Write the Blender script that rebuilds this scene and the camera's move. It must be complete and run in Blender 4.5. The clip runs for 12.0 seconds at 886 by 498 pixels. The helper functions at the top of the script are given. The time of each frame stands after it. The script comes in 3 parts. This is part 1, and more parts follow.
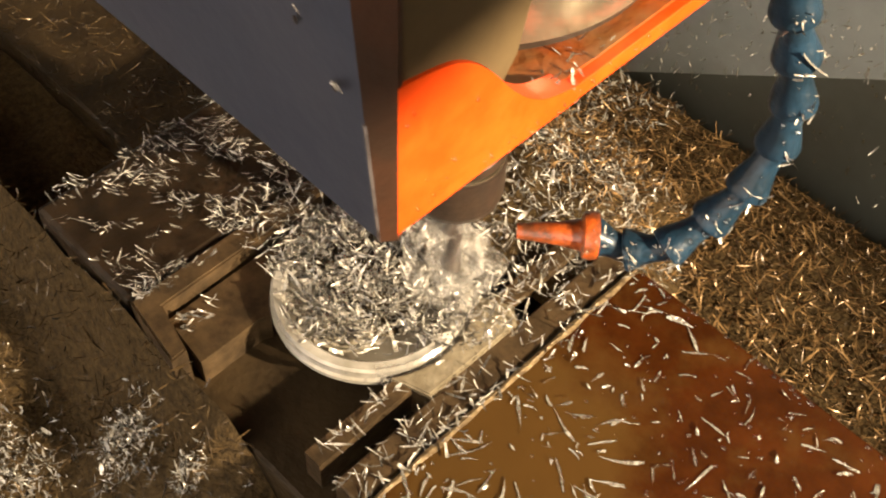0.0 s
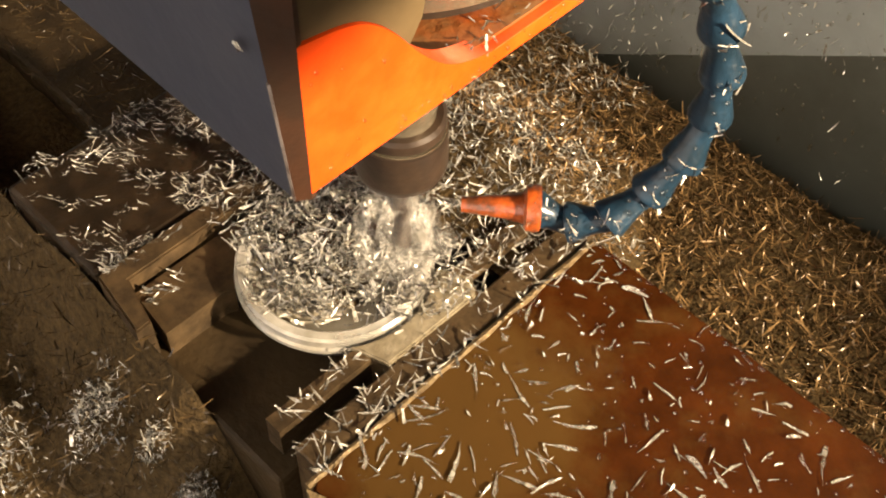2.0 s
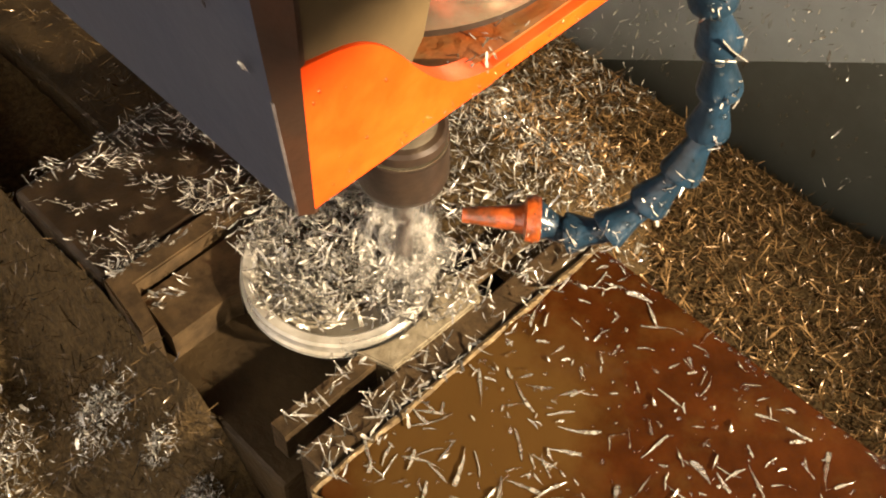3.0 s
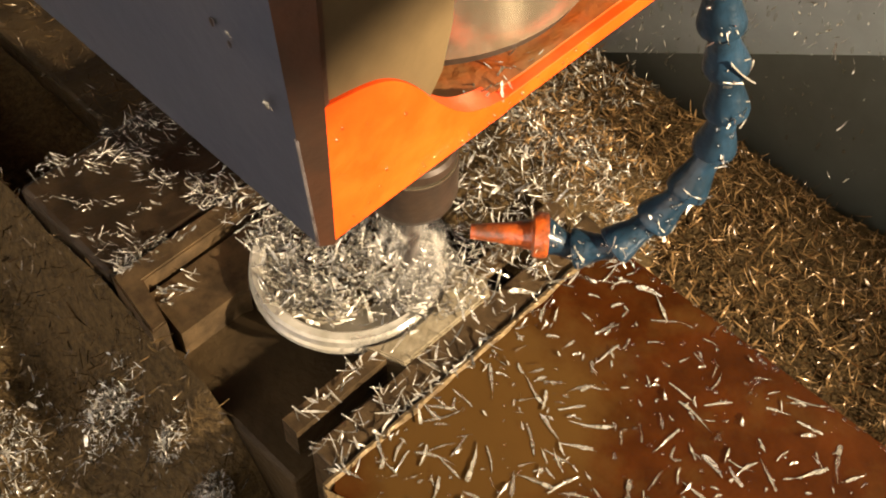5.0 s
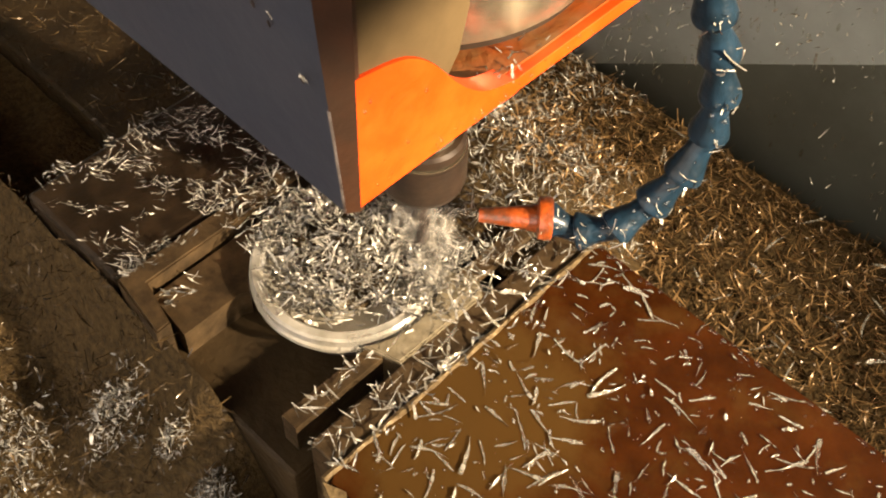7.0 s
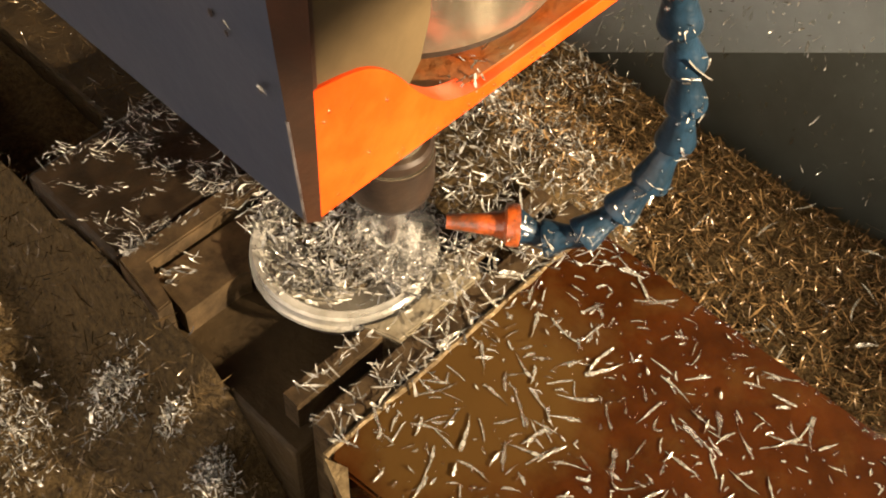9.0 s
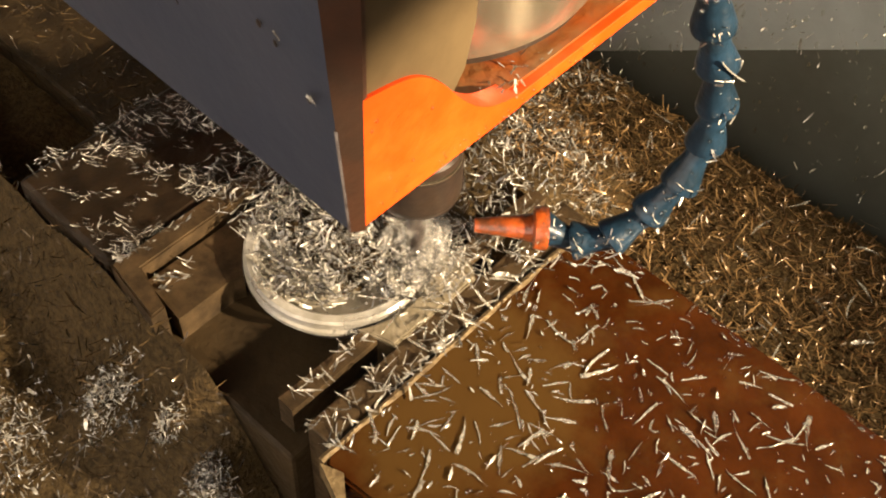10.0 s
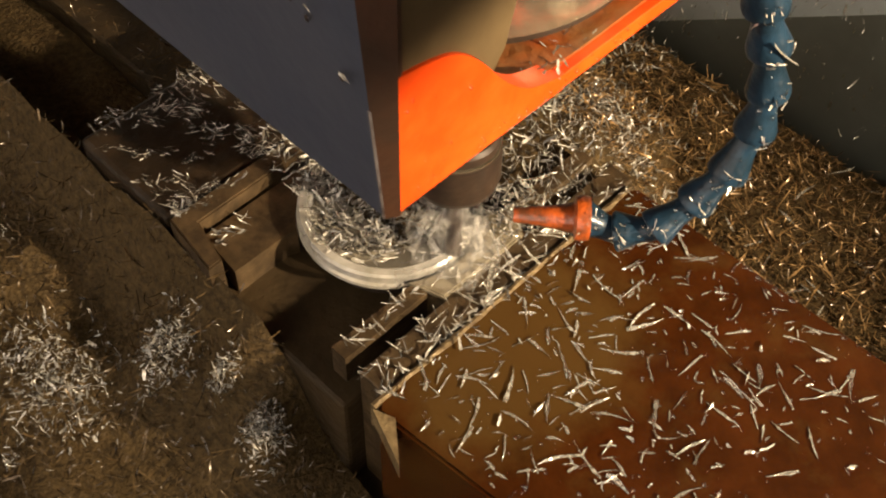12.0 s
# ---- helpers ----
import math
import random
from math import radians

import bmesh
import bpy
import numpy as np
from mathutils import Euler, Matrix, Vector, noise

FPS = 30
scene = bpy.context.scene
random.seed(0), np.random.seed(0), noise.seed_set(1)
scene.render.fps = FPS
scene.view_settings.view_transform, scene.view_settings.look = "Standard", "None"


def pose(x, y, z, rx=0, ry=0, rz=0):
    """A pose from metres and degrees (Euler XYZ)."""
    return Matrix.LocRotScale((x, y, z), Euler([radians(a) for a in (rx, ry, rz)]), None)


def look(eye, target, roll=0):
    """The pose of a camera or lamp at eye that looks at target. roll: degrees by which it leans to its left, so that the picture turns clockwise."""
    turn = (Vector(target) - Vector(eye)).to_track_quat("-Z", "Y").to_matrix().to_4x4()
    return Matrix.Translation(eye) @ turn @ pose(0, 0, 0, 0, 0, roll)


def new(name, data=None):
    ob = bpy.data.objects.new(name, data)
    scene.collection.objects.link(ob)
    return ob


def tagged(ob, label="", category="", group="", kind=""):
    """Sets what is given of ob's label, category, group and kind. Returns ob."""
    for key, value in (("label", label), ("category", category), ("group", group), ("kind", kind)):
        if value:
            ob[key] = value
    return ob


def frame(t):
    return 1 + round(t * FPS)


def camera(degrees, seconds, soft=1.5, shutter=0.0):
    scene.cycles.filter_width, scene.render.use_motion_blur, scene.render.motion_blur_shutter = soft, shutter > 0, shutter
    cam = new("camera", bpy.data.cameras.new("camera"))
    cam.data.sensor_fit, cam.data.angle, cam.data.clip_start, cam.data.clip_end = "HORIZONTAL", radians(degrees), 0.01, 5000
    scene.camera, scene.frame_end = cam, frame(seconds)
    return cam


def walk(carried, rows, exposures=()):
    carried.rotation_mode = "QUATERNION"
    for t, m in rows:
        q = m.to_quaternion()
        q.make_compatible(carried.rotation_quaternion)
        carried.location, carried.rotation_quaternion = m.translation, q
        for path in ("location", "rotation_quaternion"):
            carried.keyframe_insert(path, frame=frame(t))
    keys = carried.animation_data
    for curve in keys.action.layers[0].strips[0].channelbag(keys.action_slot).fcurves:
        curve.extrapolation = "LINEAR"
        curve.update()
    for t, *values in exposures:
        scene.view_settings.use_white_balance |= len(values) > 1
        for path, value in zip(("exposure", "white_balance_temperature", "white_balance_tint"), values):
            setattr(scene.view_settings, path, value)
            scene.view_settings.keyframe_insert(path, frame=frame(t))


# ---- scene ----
cam = camera(42.0, 12.0, soft=1.95, shutter=0.5)
PATH = [
    (0, (0.1550, -0.3053, 0.4444), (-0.4576, 0.3563, -0.7544), 2.91),
    (0.5, (0.1701, -0.3018, 0.4445), (-0.4460, 0.3586, -0.7532), 2.54),
    (1, (0.1742, -0.3038, 0.4456), (-0.4469, 0.3548, -0.7503), 2.37),
    (1.5, (0.1789, -0.3036, 0.4471), (-0.4446, 0.3541, -0.7482), 2.11),
    (2, (0.1828, -0.3024, 0.4462), (-0.4361, 0.3546, -0.7518), 2.05),
    (2.5, (0.1842, -0.3028, 0.4483), (-0.4366, 0.3578, -0.7467), 2.28),
    (3, (0.1820, -0.3036, 0.4486), (-0.4407, 0.3533, -0.7475), 2.07),
    (5, (0.1744, -0.3085, 0.4486), (-0.4333, 0.3508, -0.7539), 2.46),
    (5.5, (0.1750, -0.3116, 0.4496), (-0.4311, 0.3514, -0.7516), 2.52),
    (6, (0.1783, -0.3115, 0.4528), (-0.4260, 0.3511, -0.7496), 2.45),
    (6.5, (0.1809, -0.3118, 0.4533), (-0.4257, 0.3537, -0.7463), 2.60),
    (7, (0.1865, -0.3197, 0.4606), (-0.4287, 0.3541, -0.7300), 2.50),
    (9, (0.1873, -0.3338, 0.4597), (-0.4086, 0.3574, -0.7307), 4.04),
    (9.5, (0.1831, -0.3326, 0.4604), (-0.4021, 0.3587, -0.7353), 4.05),
    (10, (0.1853, -0.3307, 0.4603), (-0.4033, 0.3614, -0.7332), 3.74),
    (10.5, (0.1873, -0.3284, 0.4590), (-0.4054, 0.3546, -0.7377), 3.03),
    (11, (0.1879, -0.3396, 0.4562), (-0.4054, 0.3544, -0.7339), 3.87),
    (11.5, (0.1951, -0.3474, 0.4500), (-0.4155, 0.3319, -0.7399), 2.55),
    (12, (0.1973, -0.3519, 0.4589), (-0.4223, 0.3040, -0.7394), 1.67),
]
walk(cam, [(t, look(eye, target, roll)) for t, eye, target, roll in PATH],
     exposures=[(0, 0.13), (3, 0.11), (5, 0.05), (7, 0.03), (9.5, 0.01), (10.5, 0.01), (11, 0.0), (11.5, -0.26), (12, -0.36)])

# ---- light ----
world = bpy.data.worlds.new("workshop")
scene.world = world
world.use_nodes = True
world.node_tree.nodes["Background"].inputs[0].default_value = (1.0, 0.85, 0.71, 1)
world.node_tree.nodes["Background"].inputs[1].default_value = 3.05


def spot_lamp(name, eye, target, watts, radius, colour, cone):
    data = bpy.data.lights.new(name, "SPOT")
    data.energy, data.shadow_soft_size, data.color, data.spot_size, data.spot_blend = watts, radius, colour, radians(cone), 1.0
    ob = new(name, data)
    ob.matrix_world = look(eye, target)
    return ob


spot_lamp("machine_lamp", (0.9075, 0.1375, 0.4375), (-0.14, -0.055, 0.05), 258.0, 0.018, (1.0, 0.79, 0.54), 38.0)
# slope and height of the lower edge of the added light blocker
BLOCKER_EDGE = (0.16, 0.3344)


# ---- materials ----
def material(name, colour, rough=0.5, metal=0.0, second=None, scale=40.0, bump=0.0, bump_scale=300.0, coat=0.0,
             spread=(0.35, 0.65), island=0.0, rough2=None, transmission=0.0, alpha=1.0, spec=0.5, holes=None):
    m = bpy.data.materials.new(name)
    m.use_nodes = True
    nt = m.node_tree
    bsdf = nt.nodes["Principled BSDF"]
    bsdf.inputs["Roughness"].default_value = rough
    bsdf.inputs["Metallic"].default_value = metal
    bsdf.inputs["Specular IOR Level"].default_value = spec
    bsdf.inputs["Coat Weight"].default_value = coat
    bsdf.inputs["Coat Roughness"].default_value = 0.06
    bsdf.inputs["Transmission Weight"].default_value = transmission
    bsdf.inputs["Alpha"].default_value = alpha
    bsdf.inputs["Base Color"].default_value = (*colour, 1)
    co = nt.nodes.new("ShaderNodeTexCoord")
    if second:
        n1 = nt.nodes.new("ShaderNodeTexNoise")
        n1.inputs["Scale"].default_value, n1.inputs["Detail"].default_value = scale, 6
        n1.inputs["Roughness"].default_value = 0.65
        nt.links.new(co.outputs["Object"], n1.inputs["Vector"])
        ramp = nt.nodes.new("ShaderNodeValToRGB")
        ramp.color_ramp.elements[0].position, ramp.color_ramp.elements[1].position = spread
        ramp.color_ramp.elements[0].color, ramp.color_ramp.elements[1].color = (*colour, 1), (*second, 1)
        nt.links.new(n1.outputs["Fac"], ramp.inputs["Fac"])
        last = ramp.outputs["Color"]
        if island:
            geo = nt.nodes.new("ShaderNodeNewGeometry")
            hsv = nt.nodes.new("ShaderNodeHueSaturation")
            mp = nt.nodes.new("ShaderNodeMapRange")
            mp.inputs["To Min"].default_value, mp.inputs["To Max"].default_value = 1 - island, 1 + 0.35 * island
            nt.links.new(geo.outputs["Random Per Island"], mp.inputs["Value"])
            nt.links.new(mp.outputs["Result"], hsv.inputs["Value"])
            nt.links.new(last, hsv.inputs["Color"])
            last = hsv.outputs["Color"]
        nt.links.new(last, bsdf.inputs["Base Color"])
        if rough2 is not None:
            mr = nt.nodes.new("ShaderNodeMapRange")
            mr.inputs["To Min"].default_value, mr.inputs["To Max"].default_value = rough, rough2
            nt.links.new(n1.outputs["Fac"], mr.inputs["Value"])
            nt.links.new(mr.outputs["Result"], bsdf.inputs["Roughness"])
    if holes:
        n3 = nt.nodes.new("ShaderNodeTexNoise")
        n3.inputs["Scale"].default_value, n3.inputs["Detail"].default_value = holes[0], 3
        mr3 = nt.nodes.new("ShaderNodeMapRange")
        mr3.inputs["From Min"].default_value, mr3.inputs["From Max"].default_value = 0.36, 0.62
        mr3.inputs["To Min"].default_value, mr3.inputs["To Max"].default_value = holes[1], holes[2]
        nt.links.new(co.outputs["Object"], n3.inputs["Vector"])
        nt.links.new(n3.outputs["Fac"], mr3.inputs["Value"])
        nt.links.new(mr3.outputs["Result"], bsdf.inputs["Alpha"])
    if bump:
        n2 = nt.nodes.new("ShaderNodeTexNoise")
        n2.inputs["Scale"].default_value, n2.inputs["Detail"].default_value = bump_scale, 4
        bp = nt.nodes.new("ShaderNodeBump")
        bp.inputs["Strength"].default_value, bp.inputs["Distance"].default_value = bump, 0.002
        nt.links.new(co.outputs["Object"], n2.inputs["Vector"])
        nt.links.new(n2.outputs["Fac"], bp.inputs["Height"])
        nt.links.new(bp.outputs["Normal"], bsdf.inputs["Normal"])
    return m


STEEL = material("oily_steel", (0.12, 0.078, 0.038), 0.32, 0.5, (0.04, 0.026, 0.013), 60, 0.25, 220, rough2=0.55)
BRIGHT_STEEL = material("turned_steel", (0.46, 0.39, 0.28), 0.26, 0.85, (0.32, 0.26, 0.17), 80, 0.05, 500)
DARK_STEEL = material("black_oxide_steel", (0.022, 0.015, 0.011), 0.38, 0.25, (0.040, 0.025, 0.016), 90, 0.1, 300, spec=0.35)
CAST = material("oily_cast_iron", (0.019, 0.013, 0.007), 0.34, 0.1, (0.042, 0.027, 0.012), 35, 0.5, 160, rough2=0.7, spec=0.18)
RED = material("oily_red_paint", (0.042, 0.0115, 0.0021), 0.22, 0.0, (0.022, 0.0064, 0.0013), 34, 0.35, 45, coat=0.08, spec=0.22)
# amber patch on the red paint, mottled and fading outwards
nt = RED.node_tree
geo_co = nt.nodes.new("ShaderNodeTexCoord")
place = nt.nodes.new("ShaderNodeMapping")
place.inputs["Location"].default_value, place.inputs["Scale"].default_value = (-0.46, 1.40, 0), (17.0, 12.0, 1.0)
ball = nt.nodes.new("ShaderNodeTexGradient")
ball.gradient_type = "SPHERICAL"
wob = nt.nodes.new("ShaderNodeTexNoise")
wob.inputs["Scale"].default_value, wob.inputs["Detail"].default_value = 26, 8
wob.inputs["Roughness"].default_value = 0.68
add = nt.nodes.new("ShaderNodeMath")
add.operation = "MULTIPLY_ADD"
add.inputs[1].default_value = 1.1
amber_ramp = nt.nodes.new("ShaderNodeValToRGB")
amber_ramp.color_ramp.elements[0].position, amber_ramp.color_ramp.elements[1].position = 0.58, 0.98
mix = nt.nodes.new("ShaderNodeMix")
mix.data_type = "RGBA"
mix.inputs["B"].default_value = (0.056, 0.0285, 0.0075, 1)
nt.links.new(geo_co.outputs["Object"], place.inputs["Vector"])
nt.links.new(place.outputs["Vector"], ball.inputs["Vector"])
nt.links.new(geo_co.outputs["Object"], wob.inputs["Vector"])
nt.links.new(wob.outputs["Fac"], add.inputs[0])
nt.links.new(ball.outputs["Fac"], add.inputs[2])
nt.links.new(add.outputs[0], amber_ramp.inputs["Fac"])
nt.links.new(amber_ramp.outputs["Color"], mix.inputs["Factor"])
paint = nt.nodes["Principled BSDF"].inputs["Base Color"]
nt.links.new(paint.links[0].from_socket, mix.inputs["A"])
nt.links.new(mix.outputs["Result"], paint)
EDGE = material("bare_worn_edge", (0.26, 0.185, 0.09), 0.45, 0.3, (0.08, 0.05, 0.022), 160, 0.5, 500)
WORN_HIGHLIGHT = material("worn_highlight_edge", (0.20, 0.175, 0.165), 0.4, 0.3, (0.06, 0.045, 0.04), 150, 0.2, 300)
BLUE = material("grey_blue_paint", (0.028, 0.033, 0.049), 0.36, 0.0, (0.042, 0.045, 0.060), 16, 0.12, 90)
ORANGE = material("orange_paint", (0.60, 0.050, 0.0015), 0.42, 0.0, (0.70, 0.082, 0.006), 55, 0.15, 160, spec=0.25, spread=(0.42, 0.75))
# skirt orange darkened: the corner chamfer's shade is put into the colour
ORANGE_SHADED = material("shaded_orange_paint", (0.050, 0.019, 0.008), 0.45, 0.0, (0.030, 0.015, 0.008), 45, 0.2, 200)
JAW_TOP = material("wet_black_jaw", (0.011, 0.0075, 0.0045), 0.22, 0.1, (0.026, 0.016, 0.008), 50, 0.6, 120, rough2=0.5, spec=0.35)
CREAM = material("cream_paint", (0.105, 0.070, 0.031), 0.42, 0.0, (0.060, 0.039, 0.016), 22, 0.08, 90)
WALL = material("grey_enclosure_paint", (0.27, 0.29, 0.275), 0.33, 0.0, (0.19, 0.205, 0.19), 12, 0.15, 45, coat=0.3)
# wall colour with the cast shadow on its lower part put in
WALL_SHADED = material("shaded_wall_sheet", (0.085, 0.092, 0.078), 0.36, 0.1, (0.055, 0.058, 0.046), 8, 0.15, 45, coat=0.2)
PLASTIC = material("blue_hose_plastic", (0.010, 0.027, 0.048), 0.32, 0.0, (0.005, 0.012, 0.019), 60, 0.5, 120, coat=0.15, spec=0.25)
ORANGE_PLASTIC = material("orange_nozzle_plastic", (0.33, 0.062, 0.009), 0.32, 0.0, (0.075, 0.025, 0.010), 90, 0.5, 260, coat=0.4, spread=(0.38, 0.62))
ACRYLIC = material("frosted_pale_plastic", (0.46, 0.43, 0.37), 0.20, 0.0, (0.30, 0.27, 0.21), 45, 0.15, 200, coat=0.3, holes=(34, 0.45, 0.9))
LUG = material("wet_clouded_plastic", (0.22, 0.185, 0.125), 0.18, 0.0, (0.13, 0.105, 0.066), 120, 0.5, 220, coat=0.5)
POCKET = material("wet_milled_plastic", (0.40, 0.36, 0.28), 0.25, 0.0, (0.28, 0.24, 0.17), 40, 0.2, 200, coat=0.5)
CHIP = material("bright_wet_chip", (0.58, 0.55, 0.49), 0.20, 0.35, (0.27, 0.24, 0.18), 420, 0.6, 700, coat=1.0, island=0.8, spec=0.8)
CHIP_PALE = material("pale_chip", (0.64, 0.61, 0.54), 0.20, 0.45, (0.30, 0.27, 0.20), 380, 0.6, 320, coat=1.0, holes=(260, 0.20, 0.90))
CHIP_GOLD = material("oily_brown_chip", (0.33, 0.200, 0.082), 0.30, 0.30, (0.13, 0.074, 0.027), 120, 0.0, island=0.85)
# darker copy of the brown chip, with shade in its colour
CHIP_SHADED = material("shaded_brown_chip", (0.140, 0.092, 0.042), 0.25, 0.2, (0.060, 0.038, 0.016), 140, 0.0, island=0.8)
CHIP_BED = material("packed_oily_chips", (0.029, 0.0195, 0.0095), 0.75, 0.0, (0.072, 0.047, 0.0195), 260, 0.9, 420, spec=0.06)
GRIME = material("wet_brown_grime", (0.24, 0.055, 0.010), 0.25, 0.0, (0.17, 0.075, 0.025), 55, 0.4, 200, coat=0.4)
WATER = bpy.data.materials.new("coolant_bead")
WATER.use_nodes = True
water_nodes = WATER.node_tree
gloss, through_water, film = (water_nodes.nodes.new(k) for k in ("ShaderNodeBsdfGlossy", "ShaderNodeBsdfTransparent", "ShaderNodeMixShader"))
gloss.inputs["Roughness"].default_value = 0.10
through_water.inputs["Color"].default_value = (0.94, 0.93, 0.90, 1)
film.inputs["Fac"].default_value = 0.16
water_nodes.links.new(through_water.outputs[0], film.inputs[1])
water_nodes.links.new(gloss.outputs[0], film.inputs[2])
water_nodes.links.new(film.outputs[0], water_nodes.nodes["Material Output"].inputs["Surface"])
SPRAY = material("milky_coolant_spray", (0.86, 0.82, 0.74), 0.6, 0.0, (0.76, 0.71, 0.63), 30, 0.0, 60, holes=(45, 0.02, 0.085), spec=0.0)
JET = material("coolant_jet", (0.90, 0.86, 0.76), 0.10, 0.0, alpha=0.035)


# ---- building helpers ----
def box(bm, x0, x1, y0, y1, z0, z1, bevel=0.0):
    r = bmesh.ops.create_cube(bm, size=1.0)
    for v in r["verts"]:
        v.co = Vector(((x0 + x1) / 2 + v.co.x * (x1 - x0), (y0 + y1) / 2 + v.co.y * (y1 - y0), (z0 + z1) / 2 + v.co.z * (z1 - z0)))
    if bevel:
        es = list({e for v in r["verts"] for e in v.link_edges})
        bmesh.ops.bevel(bm, geom=es, offset=bevel, segments=2, affect="EDGES", profile=0.5)


def prism(bm, outline, low, high, place=lambda a, b, c: (a, b, c)):
    """Extrude a flat outline (a, b) from c = low to c = high."""
    bot = [bm.verts.new(place(a, b, low)) for a, b in outline]
    top = [bm.verts.new(place(a, b, high)) for a, b in outline]
    bm.faces.new(bot[::-1])
    bm.faces.new(top)
    for i in range(len(outline)):
        j = (i + 1) % len(outline)
        bm.faces.new((bot[i], bot[j], top[j], top[i]))
    bmesh.ops.recalc_face_normals(bm, faces=bm.faces)


def lathe(bm, profile, steps=48, centre=(0, 0), close=True):
    """Turn a profile of (radius, z) round the upright axis at centre."""
    rings = []
    for r, z in profile:
        rings.append([bm.verts.new((centre[0] + r * math.cos(2 * math.pi * k / steps), centre[1] + r * math.sin(2 * math.pi * k / steps), z)) for k in range(steps)])
    for a, b in zip(rings, rings[1:]):
        for k in range(steps):
            l = (k + 1) % steps
            bm.faces.new((a[k], a[l], b[l], b[k]))
    if close:
        bm.faces.new(rings[0][::-1])
        bm.faces.new(rings[-1])
    bmesh.ops.recalc_face_normals(bm, faces=bm.faces)


def part(name, bm, mat, parent=None, label="", smooth=False):
    me = bpy.data.meshes.new(name)
    bm.to_mesh(me)
    bm.free()
    if smooth:
        me.shade_smooth()
        me.set_sharp_from_angle(angle=radians(38))
    me.materials.append(mat)
    ob = new(name, me)
    if parent:
        ob.parent = parent
    if label:
        tagged(ob, label)
    return ob


def thing(name, label, category, group="", kind=""):
    return tagged(new(name), label, category, group, kind)


# ---- the setting ----
TABLE_Z = -0.10
WALL_Y = 0.185


def machine_table():
    table = tagged(new("table"), "oily cast iron machine table with T-slots under metal chips", "machine table", kind="structure")
    strips = [(-0.95, -0.62), (-0.605, -0.46), (-0.445, -0.30), (-0.285, WALL_Y)]
    for a, b in strips:
        bm = bmesh.new()
        box(bm, -1.2, 1.2, a, b, TABLE_Z - 0.03, TABLE_Z, 0.002)
        part("table_rail", bm, CAST, table)
    bm = bmesh.new()
    box(bm, -1.2, 1.2, -0.95, WALL_Y, TABLE_Z - 0.06, TABLE_Z - 0.032)
    part("table_base", bm, CAST, table)


def enclosure():
    bm = bmesh.new()
    box(bm, -1.2, 1.2, WALL_Y + 0.004, WALL_Y + 0.02, -0.2, 1.3)
    tagged(part("wall_back", bm, WALL_SHADED), "sheet steel wall behind the table, coloured dark for cast shade", "wall", kind="structure")
    # lighter splash panel; its slanting lower edge draws the edge of the wall's shadow
    bm = bmesh.new()
    shade_edge = lambda x: -0.0855 + (x + 0.128) * 0.675
    outline = [(-1.2, shade_edge(-0.22)), (-0.22, shade_edge(-0.22)), (0.30, shade_edge(0.30)), (1.2, shade_edge(0.30)), (1.2, 1.29), (-1.2, 1.29)]
    prism(bm, outline, WALL_Y - 0.0005, WALL_Y + 0.003, lambda a, b, c: (a, c, b))
    tagged(part("splash_panel", bm, WALL), "grey painted splash panel spotted with coolant and chips", "splash panel", kind="structure")
    bm = bmesh.new()
    box(bm, -1.22, -1.2, -1.2, WALL_Y + 0.02, -0.2, 1.3)
    tagged(part("wall_side", bm, WALL), "grey painted side wall of the enclosure", "wall", kind="structure")
    bm = bmesh.new()
    box(bm, 1.2, 1.22, -1.2, WALL_Y + 0.02, -0.2, 1.3)
    tagged(part("wall_far_side", bm, WALL), "grey painted side wall of the enclosure", "wall", kind="structure")
    bm = bmesh.new()
    box(bm, -1.22, 1.22, -1.2, WALL_Y + 0.02, 1.3, 1.32)
    tagged(part("ceiling", bm, WALL), "grey painted roof of the enclosure", "ceiling", kind="structure")
    bm = bmesh.new()
    box(bm, -1.5, 1.5, -2.5, WALL_Y + 0.02, -0.25, -0.2)
    tagged(part("floor", bm, CAST), "dark oily chip tray under the table", "floor", kind="structure")


def light_blocker():
    """Unseen sheet added before the lamp to block light; its lower edge shades the upper part of the head."""
    bm = bmesh.new()
    low = lambda y: BLOCKER_EDGE[1] + BLOCKER_EDGE[0] * y
    prism(bm, [(-0.25, low(-0.25)), (0.075, low(0.075)), (0.075, 0.62), (-0.25, 0.62)], 0.398, 0.402, lambda a, b, c: (c, a, b))
    tagged(part("light_blocker", bm, WALL), "unseen grey sheet added before the machine lamp to shade the head", "lamp hood", kind="structure")


machine_table()
enclosure()
light_blocker()

# ---- the vise ----
DISC = (-0.078, -0.101)
DISC_R = 0.0475


def arc(radius, a0, a1, n=20, centre=DISC):
    return [(centre[0] + radius * math.cos(radians(a0 + (a1 - a0) * k / n)), centre[1] + radius * math.sin(radians(a0 + (a1 - a0) * k / n))) for k in range(n + 1)]


